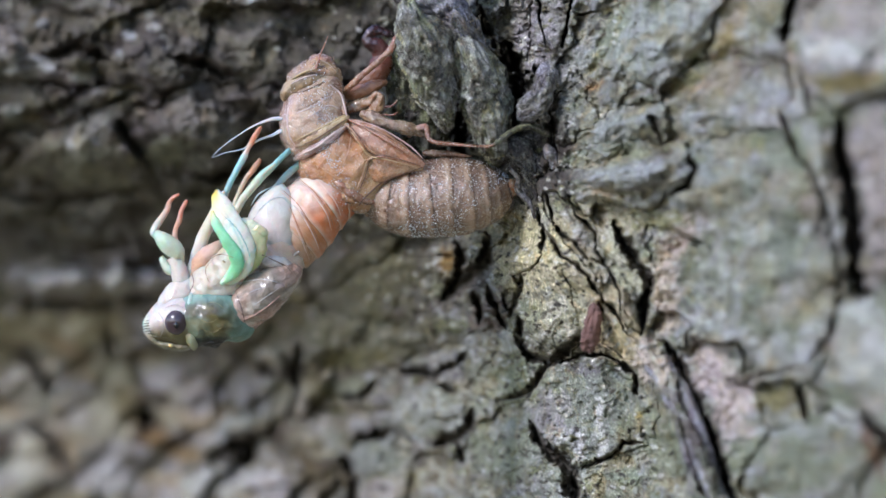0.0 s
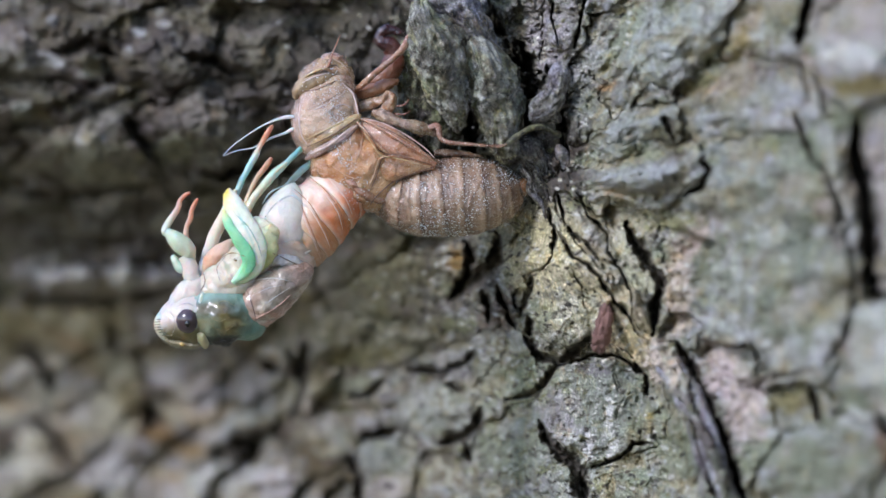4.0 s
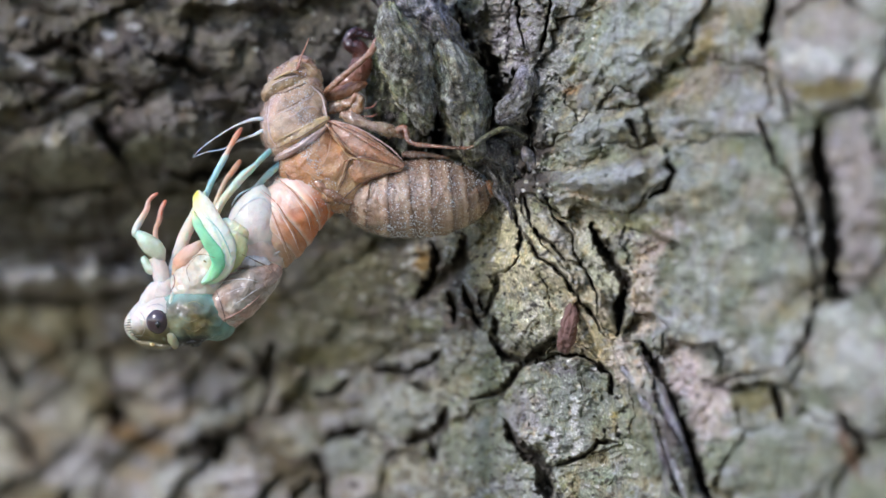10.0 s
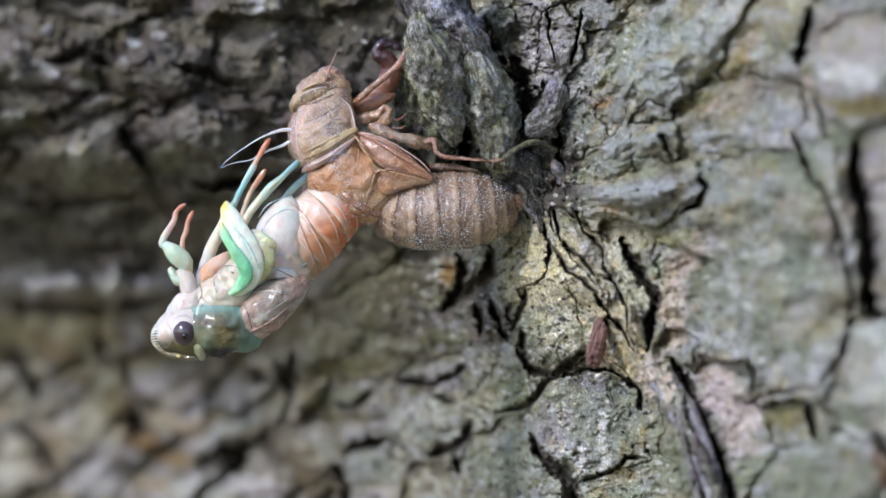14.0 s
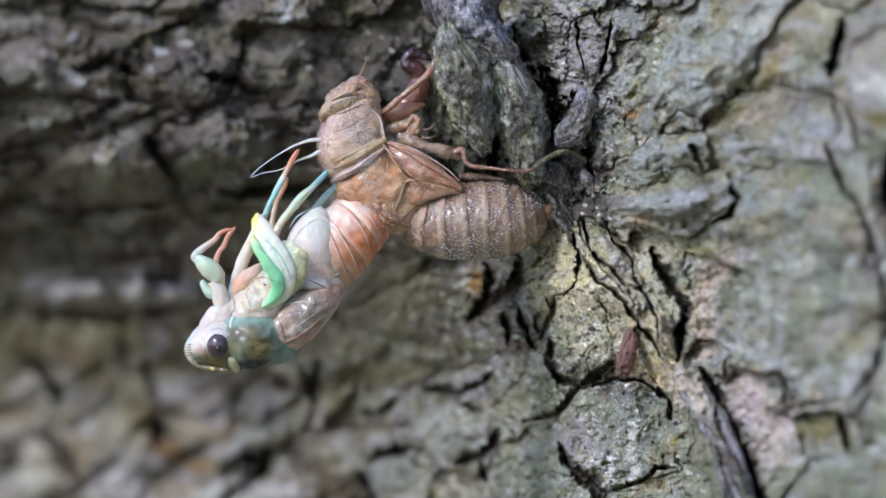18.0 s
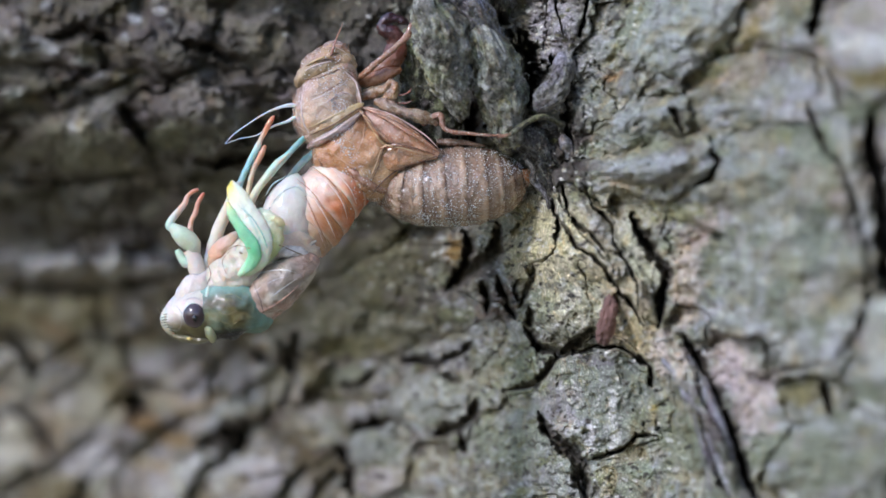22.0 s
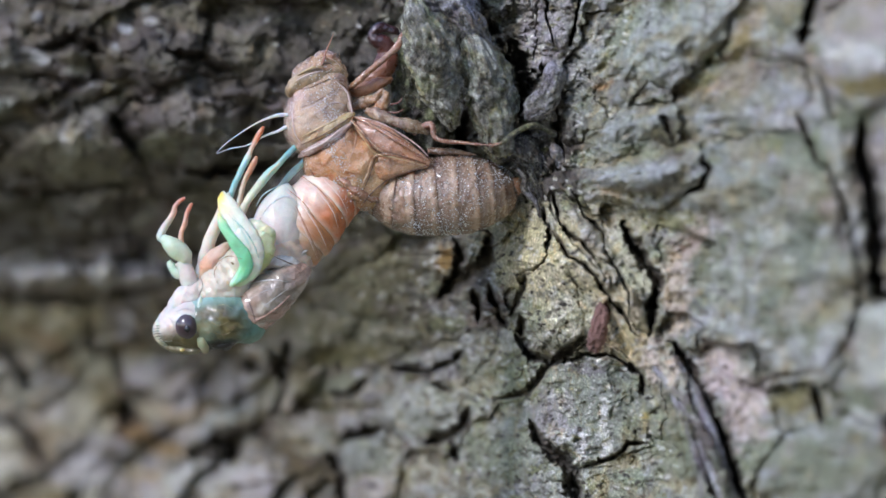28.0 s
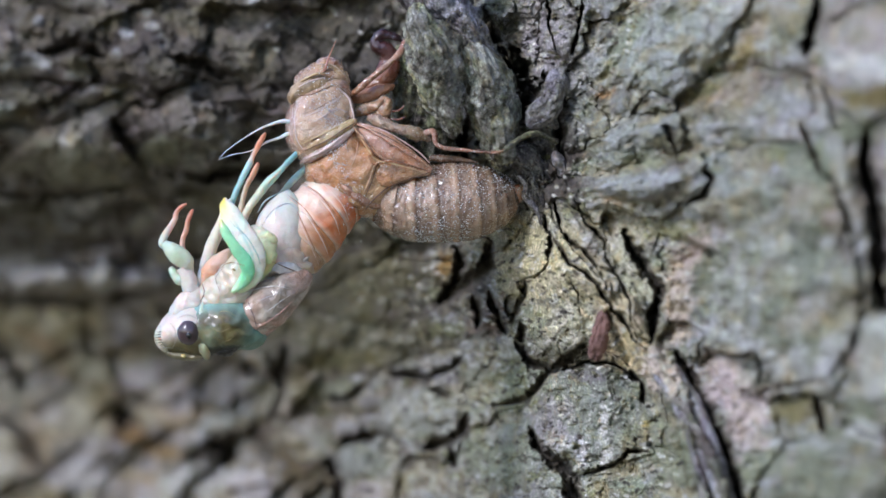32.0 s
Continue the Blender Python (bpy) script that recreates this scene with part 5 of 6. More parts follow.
def dust(count, seed):
    """Grains of dry soil clinging to the shell."""
    r = random.Random(seed)
    path = spline(SPINE, 101)
    verts, faces = [], []
    for _ in range(count):
        if r.random() < 0.62:
            k = r.uniform(12, 96)
            c = path[int(k)] * (1 - k % 1) + path[int(k) + 1] * (k % 1)
            a = r.uniform(0.2, 2.94) if r.random() < 0.6 else r.gauss(0.5, 0.35)
            u, v, w = c[0], c[1] + math.cos(a) * c[3] * 1.0, c[2] + abs(math.sin(a)) * c[4] * 1.03
        else:
            u, v = r.gauss(580, 30), r.gauss(235, 55)
            if abs(u - 560 - (v - 200) * 0.35) > 44:
                continue
            w = 96 - 0.012 * (u - 560 - (v - 200) * 0.35) ** 2
        p, t = at(u, v, w) - SHELL_AT, r.uniform(0.6, 1.45) * UNIT
        n = len(verts)
        verts += [p + Vector(d) * t * r.uniform(0.8, 1.3) for d in ((1, 0, 0), (0, 0, 1), (-1, 0, 0), (0, 0, -1), (0, -1, 0), (0, 1, 0))]
        faces += [[n + q, n + (q + 1) % 4, n + 4] for q in range(4)] + [[n + (q + 1) % 4, n + q, n + 5] for q in range(4)]
    return mesh_of("dust", verts, faces, SHELL, np.tile(np.array([(0.92, 0.89, 0.85)]), (len(verts), 1)), False)


tagged(part("dust", dust(3800, 6), shell, "pale grains of dried soil"), kind="stuff")

# digging forelegs, other legs, bristles
shell_part("foreleg", [(628, 150, 10, 8, 8), (648, 140, 14, 17, 13), (666, 120, 14, 20, 14), (672, 98, 12, 18, 12), (664, 80, 14, 15, 12), (650, 72, 16, 13, 12), (648, 60, 18, 9, 9), (662, 52, 18, 9, 8), (684, 58, 16, 6, 6), (694, 66, 14, 2, 2)], blend((0, (0.24, 0.10, 0.04)), (0.3, (0.16, 0.045, 0.022)), (0.5, (0.05, 0.012, 0.012)), (1, (0.018, 0.005, 0.006))), "dark maroon digging foreleg", rings=70, around=28, rough=2, grain=12, crease=0.3, mat=WET)
shell_part("foreleg", [(602, 160, 40, 3, 4), (618, 147, 52, 6, 6), (640, 127, 58, 5.5, 6), (668, 104, 60, 5.5, 5), (688, 84, 60, 6, 5), (696, 66, 56, 4, 4), (697, 56, 54, 0.8, 0.8)], blend((0, (0.28, 0.14, 0.07)), (0.6, (0.33, 0.175, 0.10)), (1, (0.24, 0.09, 0.06))), rings=60, around=18, rough=1.6, grain=8, crease=0.3)
shell_part("foreleg_femur", [(604, 166, 16, 8, 10), (630, 160, 26, 12, 14), (656, 150, 32, 11, 12), (674, 144, 34, 5, 6), (680, 140, 34, 2, 2)], plain(0.317, 0.140, 0.061), rings=40, around=24, rough=3, grain=12, crease=0.4, mat=WET)
shell_part("middle_leg", [(606, 190, 20, 8, 12), (626, 184, 30, 9, 10), (648, 176, 40, 8, 8), (662, 164, 44, 5, 5), (668, 174, 44, 8, 7), (660, 190, 40, 12, 10), (642, 202, 34, 7, 8)], None, rough=4, grain=13, crease=0.4, paint=aged((0.38, 0.26, 0.165), 113))
shell_part("middle_leg", [(634, 198, 50, 6, 6), (658, 206, 60, 10, 10), (688, 218, 60, 8, 8), (712, 224, 54, 11, 10), (734, 230, 44, 8, 8), (746, 236, 36, 3, 3)], None, rough=3.5, grain=14, crease=0.5, paint=aged((0.36, 0.28, 0.19), 115, 0.2, 0.5, 0.6))
shell_part("claw", [(664, 186, 40, 3, 3), (684, 186, 44, 2.2, 2.2), (694, 180, 44, 1.6, 1.6), (697, 174, 44, 0.5, 0.5)], plain(0.173, 0.060, 0.033), rings=20, around=10)
shell_part("claw", [(668, 200, 40, 2.4, 2.4), (688, 201, 44, 1.8, 1.8), (700, 195, 44, 0.5, 0.5)], plain(0.173, 0.060, 0.033), rings=20, around=10)
shell_part("hind_leg", [(716, 236, 40, 6, 6), (742, 222, 54, 5.4, 6), (750, 227, 60, 5, 6), (753, 243, 64, 4.6, 5), (768, 251, 66, 4.0, 4.4), (800, 254, 68, 2.8, 4), (835, 257, 96, 3.0, 4), (856, 258, 150, 3.6, 4), (866, 256, 166, 2.6, 3), (873, 252, 170, 0.8, 0.8)], blend((0, (0.36, 0.20, 0.14)), (0.5, (0.29, 0.155, 0.105)), (0.75, (0.25, 0.14, 0.095)), (1, (0.18, 0.13, 0.07))), rings=110, around=16, rough=1.4, grain=9, crease=0.3)
# Dark strip added for the abdomen's rough brown top rim and its shadow.
shell_part("hind_leg", [(742, 268, 26, 5, 8), (772, 270, 30, 6, 8), (800, 272, 28, 5, 6), (826, 276, 24, 2, 3)], plain(0.20, 0.13, 0.085), rings=40, around=16, rough=3, grain=10)
shell_part("antenna", [(553, 124, 66, 2.8, 2.8), (559, 108, 68, 2.4, 2.4), (563, 94, 66, 1.6, 1.6), (570, 78, 62, 1.1, 1.1), (577, 61, 58, 0.5, 0.5)], plain(0.365, 0.162, 0.098), rings=16, around=8)
shell_part("antenna", [(574, 104, 10, 2.2, 2.2), (580, 98, 10, 1.3, 1.3), (586, 106, 10, 0.6, 0.6)], plain(0.365, 0.162, 0.098), rings=12, around=8)
shell_part("snout", [(544, 120, 34, 8, 10), (556, 106, 36, 12, 14), (572, 108, 30, 12, 14), (590, 124, 24, 6, 8)], None, rough=4, grain=11, crease=0.4, paint=aged((0.38, 0.25, 0.19), 111))
hair_rng = random.Random(9)
for _ in range(14):
    hu, hv = hair_rng.uniform(548, 592), hair_rng.uniform(104, 122)
    shell_part("bristle", [(hu, hv, 40, 0.7, 0.7), (hu + hair_rng.uniform(-3, 5), hv - hair_rng.uniform(6, 13), 44, 0.25, 0.25)], plain(0.384, 0.205, 0.123), rings=5, around=5)
# white breathing-tube linings pulled out of the shell
shell_part("tube_lining", [(506, 207, 60, 3.2, 2), (486, 205, 66, 3.6, 2), (470, 208, 72, 2.8, 1.8), (442, 219, 80, 1.6, 1.4), (408, 240, 84, 1.0, 0.9), (384, 258, 86, 0.8, 0.7), (371, 272, 86, 0.4, 0.4)], plain(0.768, 0.683, 0.648), "thin white breathing-tube lining", rings=50, around=8, mat=SOFT)
shell_part("tube_lining", [(508, 225, 56, 3.2, 2), (492, 227, 64, 3.4, 2), (478, 234, 70, 2.6, 1.8), (455, 242, 78, 2.0, 1.4), (425, 258, 82, 1.1, 0.9), (395, 264, 86, 0.8, 0.7), (371, 273, 86, 0.4, 0.4)], plain(0.768, 0.683, 0.648), "thin white breathing-tube lining", rings=50, around=8, mat=SOFT)

# crisp ridges and seams of the empty skin; lilac and pink ones paint highlights
shell_skin = skin_of(shell)
LILAC_GLINT, STRAW, DARK = (0.60, 0.46, 0.40), (0.58, 0.42, 0.22), (0.16, 0.08, 0.045)
def shell_line(name, way, r, colour):
    line_on(shell_skin, name, way, 0.8 * r, colour, shell, SHELL_AT, CREASE, 0.1)


shell_line("seam", ((504, 160), (532, 158), (555, 148), (573, 141)), 1.4, DARK)
shell_line("ridge", ((510, 145), (532, 134), (559, 127)), 1.8, LILAC_GLINT)
shell_line("ridge", ((579, 145), (598, 163), (605, 185), (609, 204)), 2.2, LILAC_GLINT)
shell_line("seam", ((582, 144), (602, 163), (609, 185), (613, 203)), 1.4, DARK)
shell_line("ridge", ((514, 246), (547, 230), (579, 214), (607, 202)), 1.8, STRAW)
shell_line("seam", ((518, 258), (559, 239), (595, 216), (610, 207)), 1.4, DARK)
shell_line("ridge", ((524, 270), (555, 256), (583, 235), (601, 220)), 2.6, LILAC_GLINT)
shell_line("seam", ((526, 281), (556, 267), (586, 246), (606, 226)), 1.2, DARK)
shell_line("seam", ((518, 192), (540, 184), (560, 173), (583, 159)), 1.1, DARK)
shell_line("ridge", ((520, 196), (542, 188), (562, 177), (584, 163)), 1.6, LILAC_GLINT)
shell_line("ridge", ((540, 205), (575, 184), (596, 188)), 1.5, LILAC_GLINT)
shell_line("ridge", ((508, 180), (504, 205), (508, 235), (518, 254)), 1.6, LILAC_GLINT)
shell_line("ridge", ((611, 207), (651, 217), (686, 234), (722, 258), (744, 280)), 1.9, (0.60, 0.42, 0.36))
shell_line("seam", ((614, 214), (650, 224), (686, 242), (720, 264), (742, 284)), 1.0, DARK)
shell_line("seam", ((615, 217), (637, 250), (651, 268), (686, 275), (736, 290)), 1.5, DARK)
shell_line("ridge", ((612, 222), (632, 252), (648, 272), (686, 281), (734, 294)), 1.5, STRAW)
shell_line("seam", ((665, 272), (649, 282), (641, 307), (629, 335)), 1.4, DARK)
shell_line("ridge", ((661, 270), (645, 281), (636, 307), (624, 334)), 1.6, (0.56, 0.36, 0.22))
shell_line("seam", ((741, 294), (704, 306), (669, 320), (641, 344), (629, 360)), 1.8, DARK)
shell_line("seam", ((534, 299), (550, 323), (573, 343), (614, 356)), 1.6, DARK)
shell_line("ridge", ((560, 290), (590, 310), (620, 318)), 1.3, (0.58, 0.34, 0.18))
shell_line("ridge", ((616, 232), (612, 262), (600, 290)), 1.3, (0.58, 0.36, 0.22))
shell_line("ridge", ((548, 112), (562, 104), (580, 112), (594, 128)), 1.4, (0.52, 0.36, 0.24))
shell_line("seam", ((552, 120), (566, 114), (580, 122)), 1.0, DARK)

# ---- the cicada, hanging out of the shell ----
PALE, MINT, SKY, PEACH, CREAM = (0.464, 0.413, 0.340), (0.352, 0.468, 0.370), (0.216, 0.406, 0.414), (0.496, 0.242, 0.148), (0.480, 0.437, 0.311)
JOINT = at(612, 350, 10)
cicada = thing("cicada", JOINT, "pale soft newly emerged cicada hanging head down", "insect")


def body_part(name, rows, tint, label="", parent=None, origin=None, **more):
    more.setdefault("mat", SOFT)
    if more["mat"] == SOFT:
        if more.get("paint"):
            raw = more["paint"]
            more["paint"] = lambda s, a: np.minimum(raw(s, a) * np.array((1.13, 1.10, 1.03)), 0.86)
        else:
            base = tint
            tint = lambda s, a: tuple(min(x * k, 0.86) for x, k in zip(base(s, a), (1.13, 1.10, 1.03)))
    o = JOINT if origin is None else origin
    return part(name, loft(rows, tint, o, name=name, **more), parent or cicada, label, None if origin is None else origin - JOINT)


# orange abdomen rings
BELLY = [(632, 322, 2, 24, 36), (606, 330, 12, 44, 52), (580, 341, 22, 53, 62), (554, 361, 32, 59, 68), (527, 388, 40, 65, 66), (506, 410, 44, 65, 62), (488, 430, 46, 60, 54)]
line = spline(BELLY, 61)
for k in range(6):
    seg = line[k * 10:k * 10 + 12:2].copy()
    seg[:, 3:] *= np.linspace(0.97, 1.02, len(seg))[:, None]
    seg[-1, 3:] *= 0.965
    warm = ((0.60, 0.15, 0.035), (0.64, 0.17, 0.04), (0.64, 0.19, 0.05), (0.62, 0.21, 0.07), (0.56, 0.24, 0.10), (0.50, 0.28, 0.15))[k]
    def rust(s, a, warm=warm, k=k):
        f = float(ease(-math.cos(a), -0.35, 0.7)) * min(1.0, 0.8 + 0.05 * k)
        f += 0.5 * float(fbm(np.array(s * 30 + 40 * k), np.array(a * 22), 12, 4, 61))
        # the pale trailing edge paints a wet highlight along the ring
        pale = 0.6 * max(0.0, (s - 0.8) / 0.2)
        f = max(0.0, min(1.0, 0.07 + f + pale))
        return tuple(w * (1 - f) + p * f for w, p in zip(warm, (0.70, 0.56, 0.48)))
    body_part("abdomen_segment", [tuple(r) for r in seg], rust, rings=24, around=80, rough=2.4, grain=13, crease=0.5, seed=40 + k)


def pearl(s, a):
    f = np.clip(1.3 * s, 0, 1)[..., None]
    c = np.array((0.57, 0.61, 0.56)) * (1 - f) + np.array((0.64, 0.53, 0.49)) * f
    g = (ease(np.cos(a), 0.35, 0.95) * 0.9)[..., None]
    return c * (1 - g) + np.array((0.52, 0.40, 0.31)) * g


body_part("operculum", [(494, 326, 58, 4, 8), (489, 346, 70, 28, 24), (480, 380, 78, 44, 34), (473, 416, 80, 47, 36), (467, 446, 74, 38, 28), (462, 468, 66, 8, 10)], None, "pearly translucent belly plate", paint=pearl, rings=60, around=60, rough=2.2, grain=34)
body_part("belly_fold", [(470, 462, 84, 2, 4), (490, 458, 92, 7, 8), (510, 450, 92, 7, 8), (526, 438, 84, 2, 4)], plain(0.64, 0.54, 0.42), rings=40, around=16, rough=3, grain=9, crease=0.5, mat=WET)
def back_tint(s, a):
    """Dark brown middle, rosy towards the rim."""
    g = np.clip(np.abs(s - 0.42) * 1.5 + 0.75 * ease(np.cos(a), 0.45, 0.95) + 0.5 * fbm(s * 60, a * 16, 14, 4, 9), 0, 1)[..., None]
    gold = (0.8 * ease(fbm(s * 60, a * 16, 11, 4, 19), 0.0, 0.3))[..., None]
    c = np.array((0.30, 0.24, 0.18)) * (1 - g) + np.array((0.62, 0.36, 0.26)) * g
    return c * (1 - gold) + np.array((0.60, 0.53, 0.43)) * gold


body_part("metathorax", [(506, 402, 52, 16, 30), (488, 432, 56, 50, 54), (464, 462, 60, 56, 56), (440, 486, 66, 54, 54), (422, 504, 68, 40, 46)], blend((0, (0.60, 0.46, 0.36)), (1, (0.58, 0.44, 0.35))), rough=6, grain=22, crease=0.6, seed=51, **FINE)
body_part("mesothorax", [(514, 476, 76, 8, 14), (499, 488, 96, 24, 36), (471, 506, 108, 37, 48), (442, 527, 108, 41, 52), (420, 544, 96, 37, 46), (404, 555, 84, 14, 20)], None, "glossy brownish-pink crumpled back", paint=back_tint, rough=4, grain=20, crease=0.8, seed=53, mat=WET, rings=100, around=84)
body_part("wing_root", [(446, 466, 116, 4, 6), (470, 459, 124, 9, 9), (494, 463, 116, 11, 10), (509, 480, 102, 11, 10), (510, 502, 92, 5, 5)], plain(0.66, 0.60, 0.53), rings=50, around=22, rough=3.5, grain=13, crease=0.6, mat=WET)
body_part("wing_root", [(500, 508, 104, 3, 4), (488, 528, 108, 8, 8), (474, 542, 104, 6, 6), (462, 550, 96, 2, 3)], plain(0.480, 0.285, 0.202), rings=40, around=20, rough=3, grain=12, crease=0.5, mat=WET)
body_part("thorax_edge", [(490, 522, 92, 2, 3), (464, 544, 104, 7, 8), (438, 562, 106, 8, 8), (416, 577, 98, 3, 4)], plain(0.557, 0.314, 0.229), "rosy rim", rings=40, around=18, rough=2.5, grain=12, crease=0.4)


def collar_tint(s, a):
    x, y = (s - 0.60) / 0.31 + 0.25 * fbm(s * 60, a * 14, 12, 3, 6), (np.cos(a) - 0.15) / 0.72
    g = np.exp(-x ** 4 - y ** 4) * ease(np.sin(a), 0.0, 0.3)
    g = np.clip(g * (0.85 + 0.9 * fbm(s * 60, a * 14, 9, 4, 5)), 0, 1)[..., None]
    teal = np.array((0.15, 0.29, 0.24)) * (1 - s)[..., None] + np.array((0.30, 0.43, 0.40)) * s[..., None]
    gold = (0.8 * ease(fbm(s * 60, a * 14, 8, 4, 15), 0.0, 0.25))[..., None]
    dark = np.array((0.07, 0.058, 0.018)) * (1 - gold) + np.array((0.20, 0.17, 0.07)) * gold
    black = (ease(np.cos(a), 0.62, 0.8) * ease(s, 0.25, 0.4) * ease(-s, -0.92, -0.8))[..., None]
    out = teal * (1 - g) + dark * g
    return out * (1 - black) + np.array((0.02, 0.018, 0.014)) * black


body_part("pronotum", [(420, 574, 60, 12, 24), (408, 564, 82, 33, 50), (392, 556, 94, 47, 62), (370, 555, 98, 53, 66), (346, 557, 96, 51, 60), (334, 559, 84, 40, 44), (328, 561, 74, 12, 14)], None, "blue-green collar plate with olive middle", paint=collar_tint, rough=4, grain=15, crease=0.6, seed=55, rings=80, around=72)
body_part("collar_rim", [(352, 502, 112, 1.5, 3), (338, 512, 124, 4, 5), (330, 532, 140, 4, 5), (329, 556, 146, 4, 5), (334, 580, 138, 4, 5), (342, 600, 118, 1.5, 3)], blend((0, (0.40, 0.52, 0.50)), (0.5, (0.50, 0.54, 0.44)), (1, (0.44, 0.46, 0.28))), "pale blue-green rim", rings=50, around=16, rough=1.2, grain=10, crease=0.4)
body_part("collar_rim", [(388, 508, 130, 2, 3), (400, 524, 134, 5, 6), (411, 546, 130, 6, 7), (418, 566, 118, 6, 7), (420, 584, 102, 2, 3)], blend((0, (0.34, 0.46, 0.44)), (1, (0.20, 0.32, 0.27))), "blue-green rim", rings=50, around=16, rough=1.2, grain=10, crease=0.4)
body_part("dark_spot", [(344, 598, 118, 2, 3), (358, 600, 127, 8, 7), (378, 597, 127, 8, 7), (396, 589, 119, 2, 3)], plain(0.014, 0.011, 0.009), "black spot", rings=24, around=16, rough=2, grain=10, mat=WET)
head = body_part("head", [(342, 558, 70, 18, 20), (333, 560, 80, 42, 44), (312, 560, 92, 51, 60), (290, 565, 92, 41, 54), (268, 573, 88, 28, 42), (254, 577, 84, 9, 14)], lambda s, a: tuple(np.array((0.60, 0.53, 0.49)) * (1 - g) + np.array((0.15, 0.13, 0.06)) * g for g in [max(ease(math.cos(a - 0.5), 0.35, 0.9), 0.75 * (1 - ease(s, 0.05, 0.3)) * ease(math.cos(a), -0.2, 0.5))])[0], rough=2.4, grain=18, crease=0.4, seed=57, **FINE)
body_part("neck", [(336, 494, 90, 5, 8), (328, 506, 102, 19, 24), (310, 520, 106, 25, 28), (292, 536, 104, 20, 24), (276, 548, 96, 5, 8)], plain(0.58, 0.51, 0.46), "downy white neck skin", rings=50, around=40, rough=3, grain=10, crease=0.6, seed=58)
face = body_part("face", [(271, 545, 92, 2, 6), (265, 553, 98, 9, 20), (262, 566, 101, 14, 27), (263, 579, 100, 14, 26), (269, 592, 97, 9, 18), (277, 601, 93, 2, 6)], plain(0.56, 0.54, 0.44), "bulging striped cream face", parent=head, ribs=10, rib=0.02, rings=90, around=48)
for k in range(9):
    edge_u = 248.0 + 0.75 * (k - 4.0) ** 2
    body_part("stripe", [(edge_u, 554 + k * 4.6, 113, 0.5, 0.8), (edge_u + 5, 553 + k * 4.6, 125, 0.8, 1.3), (edge_u + 12, 552 + k * 4.8, 130, 0.7, 1.2), (edge_u + 21, 551 + k * 5.0, 128, 0.4, 0.8)], plain(0.20, 0.20, 0.16), parent=face, rings=14, around=8)
for eu, ev, ew, tone in ((307, 565, 132, 1.0), (318, 560, 30, 0.8)):
    rim = body_part("eye_rim", [(eu - 23, ev, ew - 6, 6, 5), (eu - 16, ev, ew - 5, 22, 12), (eu, ev - 2, ew - 4, 28, 14), (eu + 16, ev - 2, ew - 5, 22, 12), (eu + 22, ev - 1, ew - 6, 6, 5)], plain(0.595, 0.523, 0.404), parent=head, rings=24, around=28)
    eye = body_part("eye", [(eu - 20, ev + 1, ew, 5, 5), (eu - 15, ev, ew + 2, 17, 15), (eu, ev - 1, ew + 6, 24, 23), (eu + 14, ev - 1, ew + 2, 18, 15), (eu + 19, ev - 1, ew, 5, 5)], lambda s, a, tone=tone: tuple(tone * (np.array((0.055, 0.034, 0.036)) + np.array((0.24, 0.20, 0.255)) * min(1.0, 2.4 * max(0.0, abs(s - 0.5) - 0.13) + 0.4 * math.cos(a) ** 4))), "dark violet-brown bulging eye", parent=head, rings=40, around=44, mat=EYE)
    body_part("eye_spot", [(eu - 4, ev + 5, ew + 26, 2, 2), (eu, ev + 5, ew + 28, 7, 2.5), (eu + 5, ev + 4, ew + 26, 2, 2)], plain(0.007, 0.006, 0.007), parent=eye, rings=10, around=12, mat=EYE)
body_part("ocellus", [(293, 604, 126, 1, 1), (297, 606, 128, 3.5, 3), (302, 606, 126, 1, 1)], plain(0.672, 0.476, 0.202), parent=head, rings=10, around=12)
body_part("brow_plate", [(262, 594, 96, 3, 10), (286, 604, 104, 7, 16), (318, 608, 104, 7, 18), (340, 600, 96, 5, 12)], plain(0.250, 0.215, 0.119), parent=head, rings=40, around=20, rough=2.5, grain=12, crease=0.5, mat=WET)
body_part("cheek", [(322, 570, 128, 2, 4), (328, 580, 134, 8, 10), (333, 592, 128, 11, 14), (337, 604, 112, 8, 12), (338, 611, 100, 2, 4)], plain(0.46, 0.45, 0.29), parent=head, rings=24, around=16, rough=1.5, grain=9)
body_part("antenna", [(258, 560, 60, 1, 1), (250, 556, 56, 0.7, 0.7), (246, 548, 54, 0.3, 0.3)], plain(0.058, 0.038, 0.027), parent=head, rings=8, around=6)

# underside: pale plates and leg roots
body_part("breast", [(440, 446, 84, 20, 26), (414, 466, 96, 40, 44), (384, 490, 100, 44, 48), (354, 514, 98, 35, 42), (334, 534, 92, 14, 20)], blend((0, (0.56, 0.46, 0.33)), (0.5, (0.54, 0.49, 0.40)), (1, (0.60, 0.54, 0.48))), rough=5, grain=16, crease=0.8, seed=61, **FINE)
body_part("coxa", [(388, 424, 104, 6, 6), (372, 438, 112, 14, 14), (352, 460, 112, 17, 15), (338, 484, 106, 8, 8)], blend((0, PALE), (0.4, (0.557, 0.400, 0.330)), (0.7, (0.595, 0.343, 0.221)), (1, (0.557, 0.400, 0.312))), rings=40, around=28, rough=2.5, grain=12, crease=0.4)
body_part("coxa", [(410, 430, 118, 5, 5), (399, 450, 126, 13, 13), (385, 472, 128, 15, 14), (373, 496, 122, 9, 9)], plain(0.566, 0.495, 0.386), rings=40, around=28, rough=2.5, grain=12, crease=0.4)
